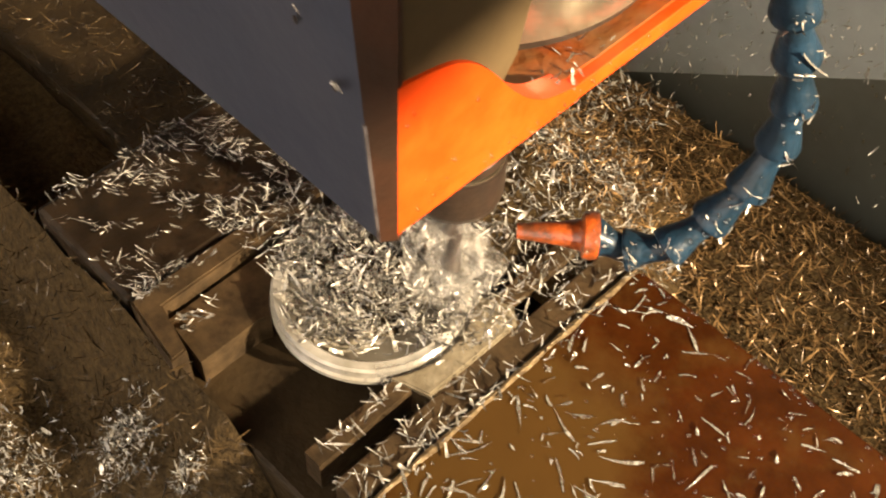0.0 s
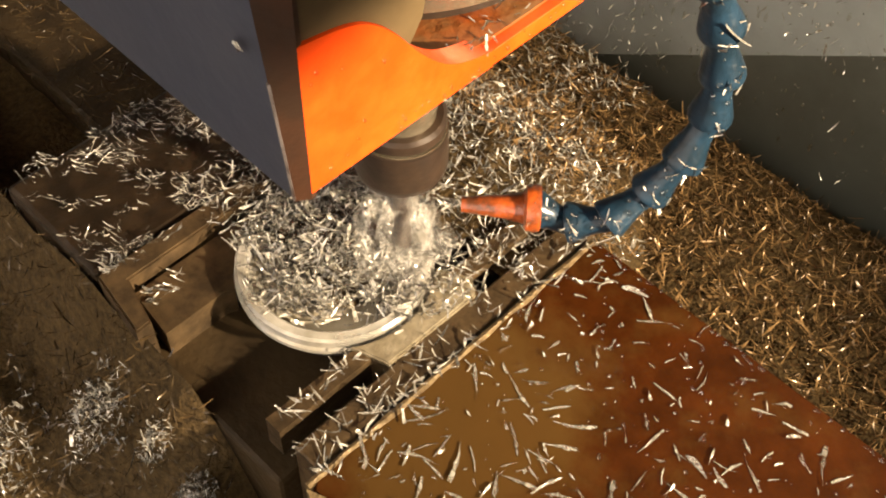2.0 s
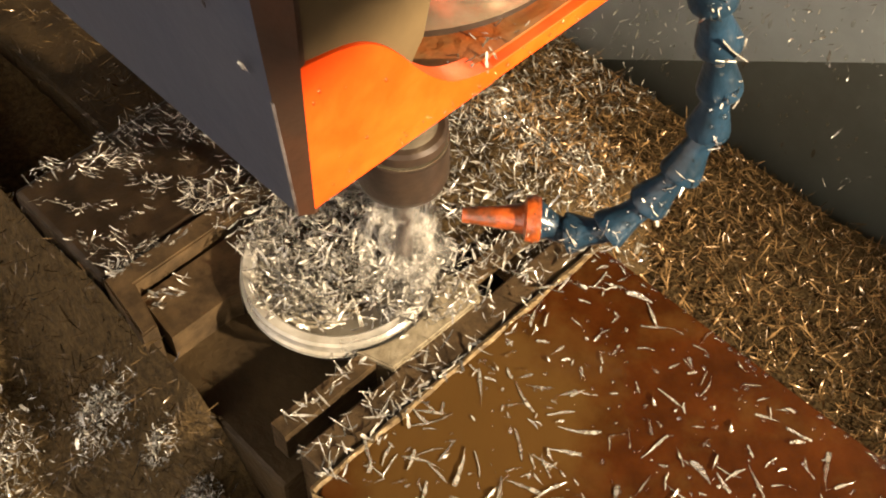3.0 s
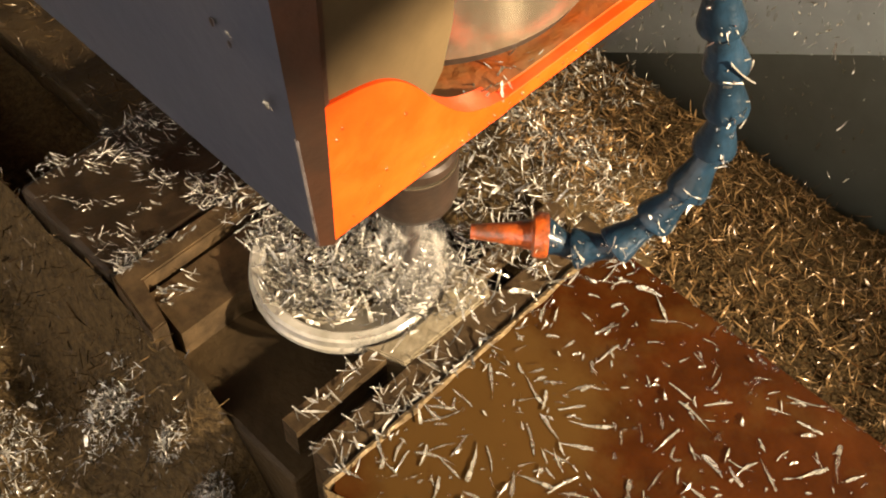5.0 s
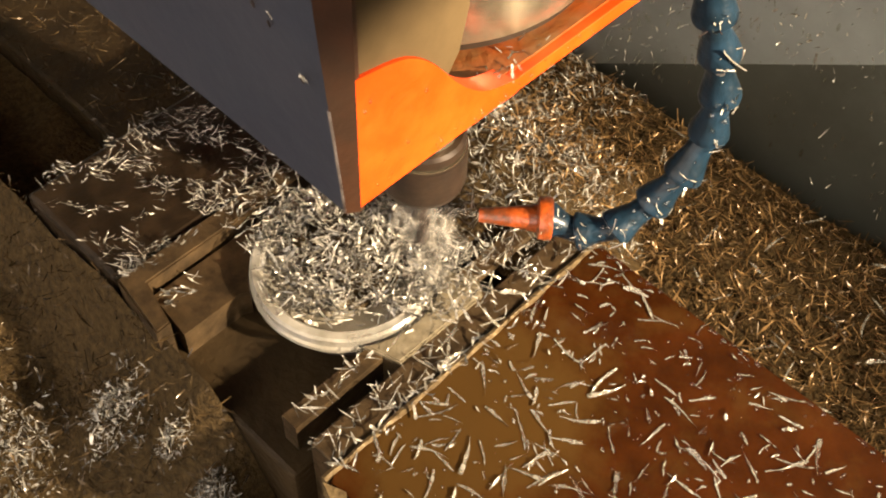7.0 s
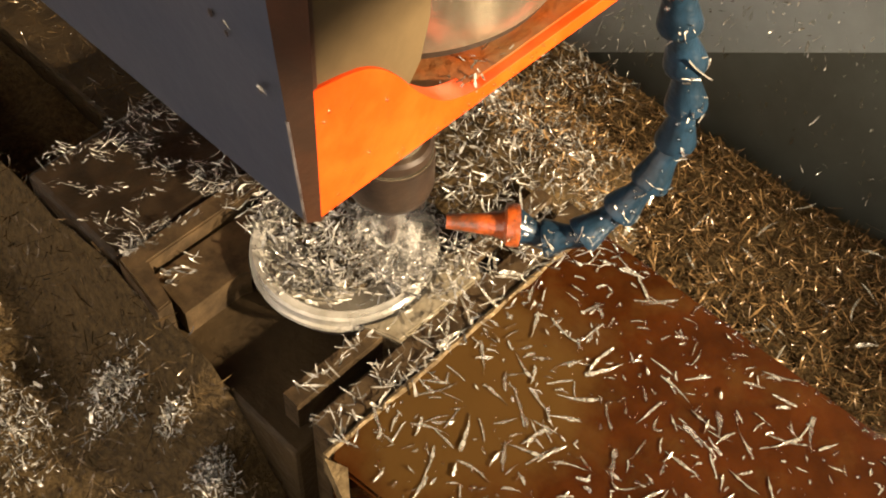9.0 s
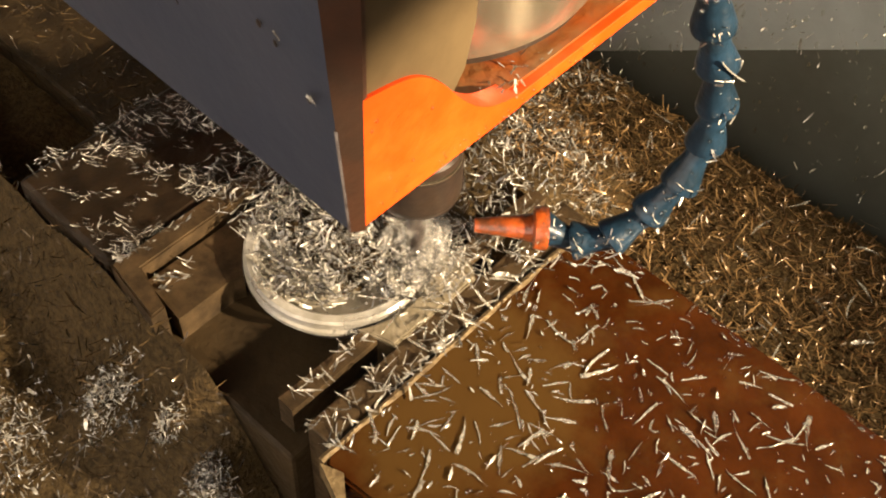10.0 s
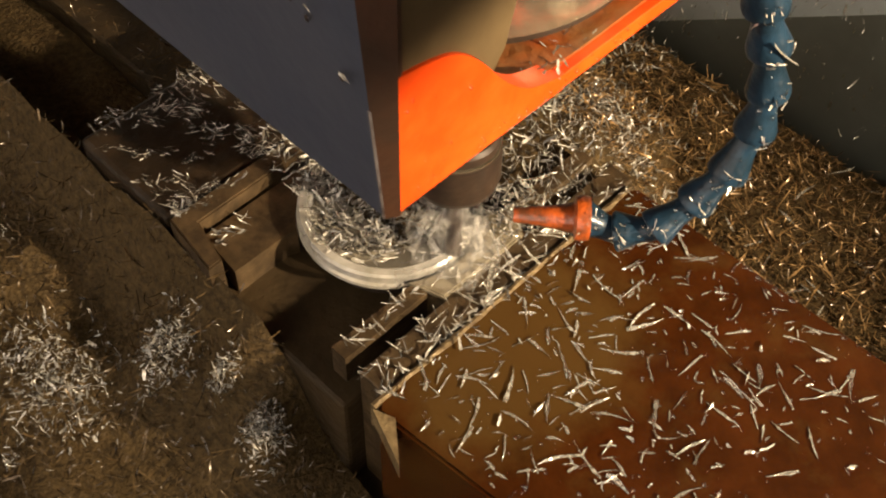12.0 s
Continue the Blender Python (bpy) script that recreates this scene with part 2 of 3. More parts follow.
def vise():
    v = thing("milling_vise", "oily machine vise with red fixed jaw on the table", "vise")
    bm = bmesh.new()
    box(bm, -0.62, 0.36, -0.120, 0.010, TABLE_Z, -0.032, 0.003)
    part("bed", bm, CAST, v, "dark oily cast bed")
    bm = bmesh.new()
    box(bm, -0.1490, -0.0182, -0.189, 0.020, TABLE_Z, -0.0220, 0.0025)
    part("slideway", bm, CAST, v, "dark oily slideway between the jaws")
    bm = bmesh.new()
    prism(bm, [(0.0, -0.182), (0.004, -0.1865), (0.07, -0.181), (0.36, -0.181), (0.36, 0.0), (0.004, 0.0), (0.0, -0.004)], TABLE_Z, 0.0)
    bmesh.ops.bevel(bm, geom=[e for e in bm.edges if min(x.co.z for x in e.verts) > -0.001], offset=0.0015, segments=2, affect="EDGES")
    part("fixed_jaw", bm, RED, v, "wet dark red painted jaw block with amber patch")
    bm = bmesh.new()
    n, prev = 110, None
    for k in range(n + 1):
        y = -0.1862 + 0.1842 * k / n
        w0, w1, top = -0.0011 + 0.0005 * noise.noise((y * 90, 0, 0)), 0.0020 + 0.0012 * noise.noise((y * 70, 3, 0)), 0.0007 + 0.0003 * noise.noise((y * 120, 7, 0))
        ring = [bm.verts.new(p) for p in ((w0 - 0.0004, y, -0.02), (w0, y, top - 0.0006), ((w0 + w1) / 2, y, top), (w1, y, 0.0002), (w1, y, -0.02))]
        if prev:
            for q in range(5):
                bm.faces.new((prev[q], prev[(q + 1) % 5], ring[(q + 1) % 5], ring[q]))
        else:
            bm.faces.new(ring[::-1])
        prev = ring
    bm.faces.new(prev)
    bmesh.ops.recalc_face_normals(bm, faces=bm.faces)
    part("jaw_edge", bm, EDGE, v, "bare worn metal edge")
    bm = bmesh.new()
    prism(bm, [(0.0012, -0.1875), (0.030, -0.1985), (0.012, -0.1835)], -0.012, 0.0006)
    part("edge_burr", bm, EDGE, v, "bent bright metal burr")
    bm = bmesh.new()
    box(bm, -0.018, -0.003, -0.178, 0.004, TABLE_Z, -0.0014, 0.0010)
    part("jaw_plate", bm, STEEL, v, "brown oily steel jaw plate")
    bm = bmesh.new()
    box(bm, -0.225, -0.149, -0.188, 0.030, TABLE_Z + 0.02, 0.003, 0.003)
    part("moving_jaw", bm, JAW_TOP, v, "dark oily moving jaw")
    bm = bmesh.new()
    prism(bm, [(-0.1470, -0.1875), (-0.1085, -0.1930), (-0.1090, -0.1845), (-0.1352, -0.1780), (-0.1352, 0.02), (-0.1470, 0.02)], -0.0222, 0.0045)
    bmesh.ops.bevel(bm, geom=[e for e in bm.edges if min(x.co.z for x in e.verts) > 0], offset=0.001, segments=2, affect="EDGES")
    part("angle_plate", bm, STEEL, v, "brown oily steel angle plate")
    # soft jaws with a round pocket for the disc
    bm = bmesh.new()
    left = [(-0.1325, -0.1785), (-0.1040, -0.1815), (-0.1040, -0.1480)] + arc(DISC_R + 0.0008, 240.5, 115.5) + [(-0.0985, -0.02), (-0.1325, -0.02)]
    prism(bm, left, -0.0222, -0.004)
    part("soft_jaw", bm, STEEL, v, "milled soft jaw with a round pocket")
    bm = bmesh.new()
    right = [(-0.037, -0.178), (-0.0275, -0.178), (-0.0275, -0.124), (-0.0165, -0.117), (-0.0165, -0.064), (-0.0275, -0.060), (-0.0275, 0.0), (-0.037, 0.0)] + arc(DISC_R + 0.0008, 30, -30)
    prism(bm, right, -0.0222, -0.0015)
    part("soft_jaw", bm, STEEL, v, "milled soft jaw with a round pocket")
    return v


vise()


def workpiece():
    w = thing("round_workpiece", "pale frosted plastic cup clamped between vise jaws, full of chips", "workpiece")
    bm = bmesh.new()
    lathe(bm, [(DISC_R - 0.004, -0.0065), (DISC_R - 0.0012, -0.0062), (DISC_R + 0.0004, -0.0052), (DISC_R + 0.0004, -0.0030), (DISC_R - 0.0010, -0.0022), (DISC_R - 0.0004, 0.003),
               (DISC_R - 0.0016, 0.0042), (DISC_R - 0.0055, 0.0042), (DISC_R - 0.0068, 0.003), (DISC_R - 0.0074, -0.004)], 96, DISC, close=False)
    part("rim", bm, ACRYLIC, w, "frosted pale rim", smooth=True)
    bm = bmesh.new()
    lathe(bm, [(0.0, -0.0221), (DISC_R - 0.009, -0.0221), (DISC_R - 0.008, -0.0062), (0.0, -0.0062)], 64, DISC, close=False)
    part("stem", bm, DARK_STEEL, w, "dark clamped lower part", smooth=True)
    bm = bmesh.new()
    lathe(bm, [(DISC_R - 0.0076, -0.0035), (DISC_R - 0.012, -0.0045), (0.0, -0.0050)], 64, DISC, close=False)
    part("pocket_floor", bm, POCKET, w, "wet milled pocket floor", smooth=True)
    bm = bmesh.new()
    prism(bm, [(-0.0345, -0.1265), (-0.0185, -0.1215), (-0.0178, -0.0660), (-0.0260, -0.0600)] + arc(DISC_R + 0.0012, 42, -33), -0.0015, 0.0012)
    bmesh.ops.bevel(bm, geom=[e for e in bm.edges if min(x.co.z for x in e.verts) > 0], offset=0.0008, segments=2, affect="EDGES")
    part("lug", bm, LUG, w, "pale frosted plastic lug", smooth=True)


workpiece()

# ---- the milling head ----
AXIS = (-0.062, -0.073)
CORNER_Y = -0.177
BASE_Z = 0.192


def hose_segment(bm, a, b, radius):
    """One flared ball-and-socket hose link from a to b."""
    a, b = Vector(a), Vector(b)
    way = b - a
    turn = way.to_track_quat("Z", "Y").to_matrix()
    length = way.length
    prof = [(0.56, -0.14), (0.64, -0.06), (0.68, 0.08), (0.69, 0.30), (0.74, 0.46), (0.86, 0.62), (0.98, 0.78), (1.06, 0.90), (1.10, 0.96), (1.08, 1.03), (0.96, 1.05), (0.70, 0.98)]
    steps, rings = 20, []
    for r, h in prof:
        rings.append([bm.verts.new(a + turn @ Vector((radius * r * math.cos(2 * math.pi * k / steps), radius * r * math.sin(2 * math.pi * k / steps), h * length))) for k in range(steps)])
    for p, q in zip(rings, rings[1:]):
        for k in range(steps):
            l = (k + 1) % steps
            bm.faces.new((p[k], p[l], q[l], q[k]))
    bm.faces.new(rings[0][::-1])
    bm.faces.new(rings[-1])
    bmesh.ops.recalc_face_normals(bm, faces=bm.faces)


def chip_shape(length, width, curl, twist, segs=4):
    """Points of one curled strip along x, width along y: (segs + 1, 2, 3)."""
    out = np.zeros((segs + 1, 2, 3))
    for i in range(segs + 1):
        u = i / segs - 0.5
        a = curl * u
        r = length / max(abs(curl), 1e-3)
        c = np.array([r * math.sin(a) if abs(curl) > 0.05 else length * u, 0, r * (1 - math.cos(a)) if abs(curl) > 0.05 else 0])
        w = width * 0.5 * (1 - 1.1 * abs(u) ** 1.5) * random.uniform(0.5, 1.35)
        t = twist * u
        d = np.array([0, math.cos(t), math.sin(t)]) * w
        out[i, 0], out[i, 1] = c - d, c + d
    return out


def milling_head():
    h = thing("milling_machine", "grey-blue milling spindle head with a bright orange lower skirt", "milling machine head")
    # housing with a chamfered corner
    bm = bmesh.new()
    def tapered(levels):
        """Join equal outlines, one a level: (z, [(x, y), ...])."""
        bm = bmesh.new()
        rings = [[bm.verts.new((x, y, z)) for x, y in ring] for z, ring in levels]
        bm.faces.new(rings[0][::-1])
        bm.faces.new(rings[-1])
        for p, q in zip(rings, rings[1:]):
            for k in range(len(p)):
                l = (k + 1) % len(p)
                bm.faces.new((p[k], p[l], q[l], q[k]))
        bmesh.ops.recalc_face_normals(bm, faces=bm.faces)
        return bm

    def corner(z):
        f = min(1.0, 0.42 + (z - 0.19) * 5.5)
        return 0.0123 - 0.0066 * f, CORNER_Y - 0.0092 * f
    cuts = (0.1905, 0.22, 0.26, 0.30, 0.60)
    bm = tapered([(z, [corner(z), (-0.40, corner(z)[1]), (-0.40, CORNER_Y + 0.004), (corner(z)[0] - 0.004, CORNER_Y + 0.0035)]) for z in cuts])
    part("side_panel", bm, BLUE, h, "grey-blue painted side panel")
    # corner trim, coloured dark as the chamfer turned from the lamp
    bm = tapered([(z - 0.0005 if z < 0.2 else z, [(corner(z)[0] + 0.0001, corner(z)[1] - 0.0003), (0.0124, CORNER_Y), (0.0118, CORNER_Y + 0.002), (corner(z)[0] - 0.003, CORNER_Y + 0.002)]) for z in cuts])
    part("corner_trim", bm, ORANGE_SHADED, h, "orange corner trim with its shade in the colour")
    # worn paint along the corner; its bright highlight is put in as pale colour
    bm = tapered([(z, [(corner(z)[0] + 0.0006, corner(z)[1] - 0.0002), (corner(z)[0] + 0.0001, corner(z)[1] - 0.0007), (corner(z)[0] - 0.0006, corner(z)[1] - 0.0005), (corner(z)[0] - 0.0002, corner(z)[1] + 0.0006)])
                  for z in (0.1908, 0.205, 0.220, 0.236)])
    part("worn_lit_corner", bm, WORN_HIGHLIGHT, h, "worn paint edge with its highlight painted pale")
    bm = bmesh.new()
    box(bm, -0.40, 0.0121, CORNER_Y + 0.0005, 0.16, BASE_Z, BASE_Z + 0.0065, 0.0003)
    part("base_plate", bm, ORANGE, h, "bright orange wet base plate")
    bm = bmesh.new()
    prism(bm, [(0.0035, -0.132), (0.0080, -0.126), (0.0086, -0.09), (0.0084, 0.02), (-0.05, 0.05), (-0.10, -0.05), (-0.05, -0.14)], BASE_Z + 0.0066, BASE_Z + 0.0076)
    part("grime_layer", bm, GRIME, h, "wet brown grime on the ledge")
    # skirt that drops from full height to the plate in a scoop
    bm = bmesh.new()
    scoop = [(-0.104, BASE_Z + 0.0066), (-0.114, 0.2010), (-0.124, 0.2055), (-0.135, 0.217), (-0.145, 0.2320), (-0.154, 0.2405), (-0.162, 0.2440), (-0.1755, 0.2465)]
    for again in range(3):
        cut = [scoop[0]]
        for p, q in zip(scoop, scoop[1:]):
            cut += [(0.75 * p[0] + 0.25 * q[0], 0.75 * p[1] + 0.25 * q[1]), (0.25 * p[0] + 0.75 * q[0], 0.25 * p[1] + 0.75 * q[1])]
        scoop = cut + [scoop[-1]]
    outline = [(CORNER_Y, BASE_Z + 0.0002), (-0.1042, BASE_Z + 0.0002)] + scoop + [(CORNER_Y, 0.2466)]
    prism(bm, outline, 0.0040, 0.0124, lambda a, b, c: (c, a, b))
    part("skirt", bm, ORANGE, h, "bright orange painted skirt")
    bm = bmesh.new()
    prism(bm, [(CORNER_Y, 0.2468)] + [(y, z + 0.0002) for y, z in reversed(scoop) if y < -0.138] + [(-0.1335, 0.229), (-0.130, 0.245), (-0.127, 0.60), (CORNER_Y, 0.60)],
          0.002, 0.0112, lambda a, b, c: (c, a, b))
    part("front_panel", bm, CREAM, h, "cream painted front panel")
    bm = bmesh.new()
    box(bm, -0.398, -0.131, CORNER_Y + 0.0045, 0.158, BASE_Z + 0.0067, 0.598, 0.004)
    part("housing", bm, BLUE, h, "grey-blue painted housing")
    bm = bmesh.new()
    box(bm, -0.400, 0.0100, CORNER_Y - 0.008, 0.160, 0.6005, 0.606, 0.002)
    part("top_cover", bm, BLUE, h, "grey-blue painted top cover")
    # spindle cartridge above the plate
    bm = bmesh.new()
    lathe(bm, [(0.0, 0.1990), (0.0605, 0.1990), (0.0612, 0.2030), (0.0655, 0.2040), (0.0655, 0.2400), (0.0640, 0.2415), (0.0640, 0.60)], 96, AXIS, close=False)
    part("spindle_cartridge", bm, BRIGHT_STEEL, h, "turned steel spindle cartridge", smooth=True)
    bm = bmesh.new()
    lathe(bm, [(0.0575, 0.1980), (0.0635, 0.1980), (0.0635, 0.2025), (0.0575, 0.2025), (0.0575, 0.1980)], 72, AXIS, close=False)
    part("seal_ring", bm, DARK_STEEL, h, "black seal ring", smooth=True)
    # spindle below
    bm = bmesh.new()
    lathe(bm, [(0.0, 0.192), (0.060, 0.192), (0.060, 0.183), (0.056, 0.180), (0.036, 0.178), (0.033, 0.172), (0.0, 0.172)], 64, AXIS, close=False)
    part("spindle_nose", bm, DARK_STEEL, h, "dark oily spindle nose", smooth=True)
    bm = bmesh.new()
    lathe(bm, [(0.0, 0.173), (0.0150, 0.173), (0.0150, 0.112), (0.0158, 0.110), (0.0158, 0.100), (0.0150, 0.098), (0.0150, 0.0935), (0.0, 0.0935)], 64, AXIS, close=False)
    part("tool_holder", bm, BRIGHT_STEEL, h, "bright turned tool holder", smooth=True)
    bm = bmesh.new()
    lathe(bm, [(0.0, 0.094), (0.0180, 0.094), (0.0196, 0.0925), (0.0196, 0.0880), (0.0182, 0.0872), (0.0182, 0.0860), (0.0204, 0.0850), (0.0206, 0.066), (0.0194, 0.0615),
               (0.0165, 0.0585), (0.0075, 0.0580), (0.0, 0.0580)], 72, AXIS, close=False)
    nut = part("collet_nut", bm, DARK_STEEL, h, "dark spinning collet nut", smooth=True)
    bm = bmesh.new()
    lathe(bm, [(0.0181, 0.0861), (0.0200, 0.0861), (0.0200, 0.0868), (0.0181, 0.0868), (0.0181, 0.0861)], 72, AXIS, close=False)
    part("bright_groove", bm, BRIGHT_STEEL, nut, smooth=True)
    # end mill with two spiral flutes
    bm = bmesh.new()
    rings, steps = [], 16
    for i in range(25):
        z = 0.0605 - i * 0.0023
        flute = 0.0 if i < 9 else 0.34
        ring = []
        for k in range(steps):
            a = 2 * math.pi * k / steps
            r = 0.0048 * (1 - flute * (0.5 + 0.5 * math.cos(2 * (a + i * 0.32))))
            ring.append(bm.verts.new((AXIS[0] + r * math.cos(a), AXIS[1] + r * math.sin(a), z)))
        rings.append(ring)
    for p, q in zip(rings, rings[1:]):
        for k in range(steps):
            l = (k + 1) % steps
            bm.faces.new((p[k], p[l], q[l], q[k]))
    bm.faces.new(rings[-1])
    bmesh.ops.recalc_face_normals(bm, faces=bm.faces)
    part("end_mill", bm, DARK_STEEL, h, "steel end mill", smooth=True)
    # jointed coolant hose
    nodes = [(-0.012, -0.043, 0.050), (0.003, -0.034, 0.045), (0.016, -0.024, 0.050), (0.0235, -0.008, 0.062), (0.030, 0.001, 0.080), (0.032, 0.010, 0.102), (0.032, 0.010, 0.125),
             (0.0285, 0.006, 0.149), (0.025, -0.001, 0.172), (0.022, -0.006, 0.197), (0.020, -0.006, 0.222), (0.018, -0.002, 0.247), (0.008, 0.004, 0.266), (-0.012, 0.008, 0.276)]
    bm = bmesh.new()
    lathe(bm, [(0.0, 0.0), (0.0030, 0.0), (0.0034, 0.004), (0.0046, 0.016), (0.0062, 0.0235), (0.0088, 0.0245), (0.0094, 0.0275), (0.0088, 0.0300), (0.0, 0.0300)], 24, close=False)
    tip, base = Vector((-0.034, -0.0635, 0.0500)), Vector((-0.0085, -0.0405, 0.0498))
    turn = (base - tip).to_track_quat("Z", "Y").to_matrix().to_4x4()
    bmesh.ops.transform(bm, matrix=Matrix.Translation(tip) @ turn @ Matrix.Scale((base - tip).length / 0.030, 4), verts=bm.verts)
    hose = part("coolant_hose", bm, ORANGE_PLASTIC, h, "jointed blue plastic coolant hose with orange nozzle", smooth=True)
    for a, b in zip(nodes, nodes[1:]):
        bm = bmesh.new()
        hose_segment(bm, b, a, 0.0085)
        part("hose_link", bm, PLASTIC, hose, "wet blue plastic hose link", smooth=True)
    # chips that cling to hose and ledge
    def cling(name, place, length, width, turns, curl):
        p = chip_shape(length, width, curl, 0.4, 6)
        bm = bmesh.new()
        turn = turns.to_track_quat("X", "Z").to_matrix() if isinstance(turns, Vector) else Euler([radians(a) for a in turns]).to_matrix()
        m = Matrix.Translation(place) @ turn.to_4x4()
        grid = [[bm.verts.new(m @ Vector(tuple(q))) for q in row] for row in p]
        for r0, r1 in zip(grid, grid[1:]):
            bm.faces.new((r0[0], r0[1], r1[1], r1[0]))
        part(name, bm, CHIP, h, "bright chip clinging to the head", smooth=True)
    cling("clinging_chip", (0.0375, 0.0015, 0.1535), 0.0155, 0.0021, Vector((0.50, 0.50, -0.62)), -0.4)
    rng = np.random.default_rng(3)
    for k in range(100):
        d = nodes[int(rng.integers(0, 9))]
        off = Vector((rng.uniform(0.2, 1), rng.uniform(-1, 0.2), rng.uniform(-0.2, 1))).normalized() * 0.0092
        cling("clinging_chip", Vector(d) + off, rng.uniform(0.004, 0.010), rng.uniform(0.0006, 0.0013), (rng.uniform(-90, 90), rng.uniform(-60, 60), rng.uniform(0, 360)), 0.8)
    for k in range(30):
        cling("clinging_chip", (rng.uniform(0.0, 0.0105), rng.uniform(-0.128, -0.085), 0.1995), rng.uniform(0.003, 0.008), rng.uniform(0.0006, 0.0013),
              (rng.uniform(-25, 25), rng.uniform(-25, 25), rng.uniform(0, 360)), 0.8)
    cling("clinging_chip", (0.0025, -0.1868, 0.247), 0.0040, 0.0022, (90, 10, 0), 0.3)
    cling("clinging_chip", (-0.010, -0.1868, 0.262), 0.0030, 0.0012, (90, 40, 0), 0.3)
    for k in range(7):
        bm = bmesh.new()
        bmesh.ops.create_icosphere(bm, subdivisions=2, radius=rng.uniform(0.0007, 0.0015))
        bmesh.ops.transform(bm, matrix=Matrix.Translation((rng.uniform(-0.06, 0.0), CORNER_Y - 0.0085, rng.uniform(0.23, 0.28))) @ Matrix.Diagonal((1, 0.15, 1.4, 1)), verts=bm.verts)
        part("dirt_spot", bm, DARK_STEEL, h, smooth=True)
    drop = bpy.data.meshes.new("droplet")
    bm = bmesh.new()
    bmesh.ops.create_icosphere(bm, subdivisions=2, radius=1.0)
    bm.to_mesh(drop)
    bm.free()
    drop.shade_smooth()
    drop.materials.append(WATER)

    def bead(holder, place, r, tall=1.3):
        ob = new("droplet", drop)
        ob.parent = holder
        ob.matrix_world = Matrix.Translation(place) @ Matrix.Diagonal((r, r, r * tall, 1))
    for k in range(90):
        i = int(rng.integers(0, 10))
        a, b = Vector(nodes[i]), Vector(nodes[i + 1])
        off = Vector((rng.uniform(-0.1, 1), rng.uniform(-1, 0.1), rng.uniform(-0.2, 1))).normalized() * 0.0074
        bead(hose, a.lerp(b, rng.uniform()) + off, rng.uniform(0.0006, 0.0015))
    for k in range(34):
        y = rng.uniform(-0.174, -0.06)
        bead(h, (0.0123, y, 0.193 + (rng.uniform(0.0, 0.045) if y < -0.145 else rng.uniform(0, 0.005))), rng.uniform(0.0003, 0.0008))
    # jet and spray
    bm = bmesh.new()
    hose_jet = [(tip, 0.0022), (tip.lerp(Vector((*AXIS, 0.040)), 0.5), 0.0026), (Vector((*AXIS, 0.036)), 0.0042)]
    rings = []
    for p, r in hose_jet:
        rings.append([bm.verts.new(p + Vector((0.6 * r * math.cos(2 * math.pi * k / 12), -0.6 * r * math.cos(2 * math.pi * k / 12), r * math.sin(2 * math.pi * k / 12)))) for k in range(12)])
    for p, q in zip(rings, rings[1:]):
        for k in range(12):
            bm.faces.new((p[k], p[(k + 1) % 12], q[(k + 1) % 12], q[k]))
    part("coolant_jet", bm, JET, h, "thin milky coolant jet", smooth=True)
    for layer in range(2):
        bm = bmesh.new()
        bmesh.ops.create_icosphere(bm, subdivisions=4, radius=1.0)
        wide, tall = 0.012 + 0.009 * layer, 0.026 - 0.002 * layer
        for v in bm.verts:
            n = noise.noise(v.co * 1.6 + Vector((layer * 3.7, 1.3, 0.5))) + 0.5 * noise.noise(v.co * 4.0 + Vector((0.4, layer * 2.1, 0)))
            k = 1 + 0.40 * n
            v.co = Vector((AXIS[0] + 0.004 + v.co.x * wide * k, AXIS[1] - 0.002 + v.co.y * wide * k, 0.020 - 0.004 * layer + v.co.z * tall * k))
        part("coolant_spray", bm, SPRAY, h, "milky veil of coolant round the tool", smooth=True)
    return h


HEAD = milling_head()

# ---- chips ----
RNG = np.random.default_rng(7)


def strew(name, count, spot, lengths, widths, mat, label, category, tilt=0.30, curl=1.2, heading=None, bundle=1, upright=False):
    """Many chips in one mesh: spot() gives x, y, z of each; a bundle is chips of one heading side by side."""
    verts, faces = [], []
    for n in range(count):
        if n % bundle == 0:
            x, y, z = spot()
            way = RNG.uniform(0, 6.283) if heading is None else RNG.normal(heading, 0.55)
            rx, ry = RNG.normal(0, tilt), RNG.normal(0, tilt)
        size = RNG.uniform() ** 1.6
        length = lengths[0] + (lengths[1] - lengths[0]) * size
        s = chip_shape(length, RNG.uniform(*widths) * (0.6 + 1.1 * RNG.uniform() ** 3), RNG.normal(0, curl), RNG.normal(0, 2.0))
        m = np.array(Euler((rx + RNG.normal(0, 0.12), ry + RNG.normal(0, 0.12), way + RNG.normal(0, 0.16))).to_matrix())
        p = s.reshape(-1, 3) @ m.T
        step = 0.0016 * (n % bundle)
        side = np.array([-math.sin(way) * step + RNG.normal(0, 0.0012) * (bundle > 1), math.cos(way) * step + RNG.normal(0, 0.0012) * (bundle > 1), 0])
        if upright:
            p = p[:, [0, 2, 1]] * np.array([1, -1, 1])
            p += np.array([x, y - max(0.0, p[:, 1].max()), z])
        else:
            p += np.array([x, y, z - min(0.0, p[:, 2].min()) * 0.6]) + side
        b = len(verts)
        verts.extend(map(tuple, p))
        for i in range(len(s) - 1):
            faces.append((b + 2 * i, b + 2 * i + 1, b + 2 * i + 3, b + 2 * i + 2))
    me = bpy.data.meshes.new(name)
    me.from_pydata(verts, [], faces)
    me.shade_smooth()
    me.materials.append(mat)
    return tagged(new(name, me), label, category, kind="stuff")


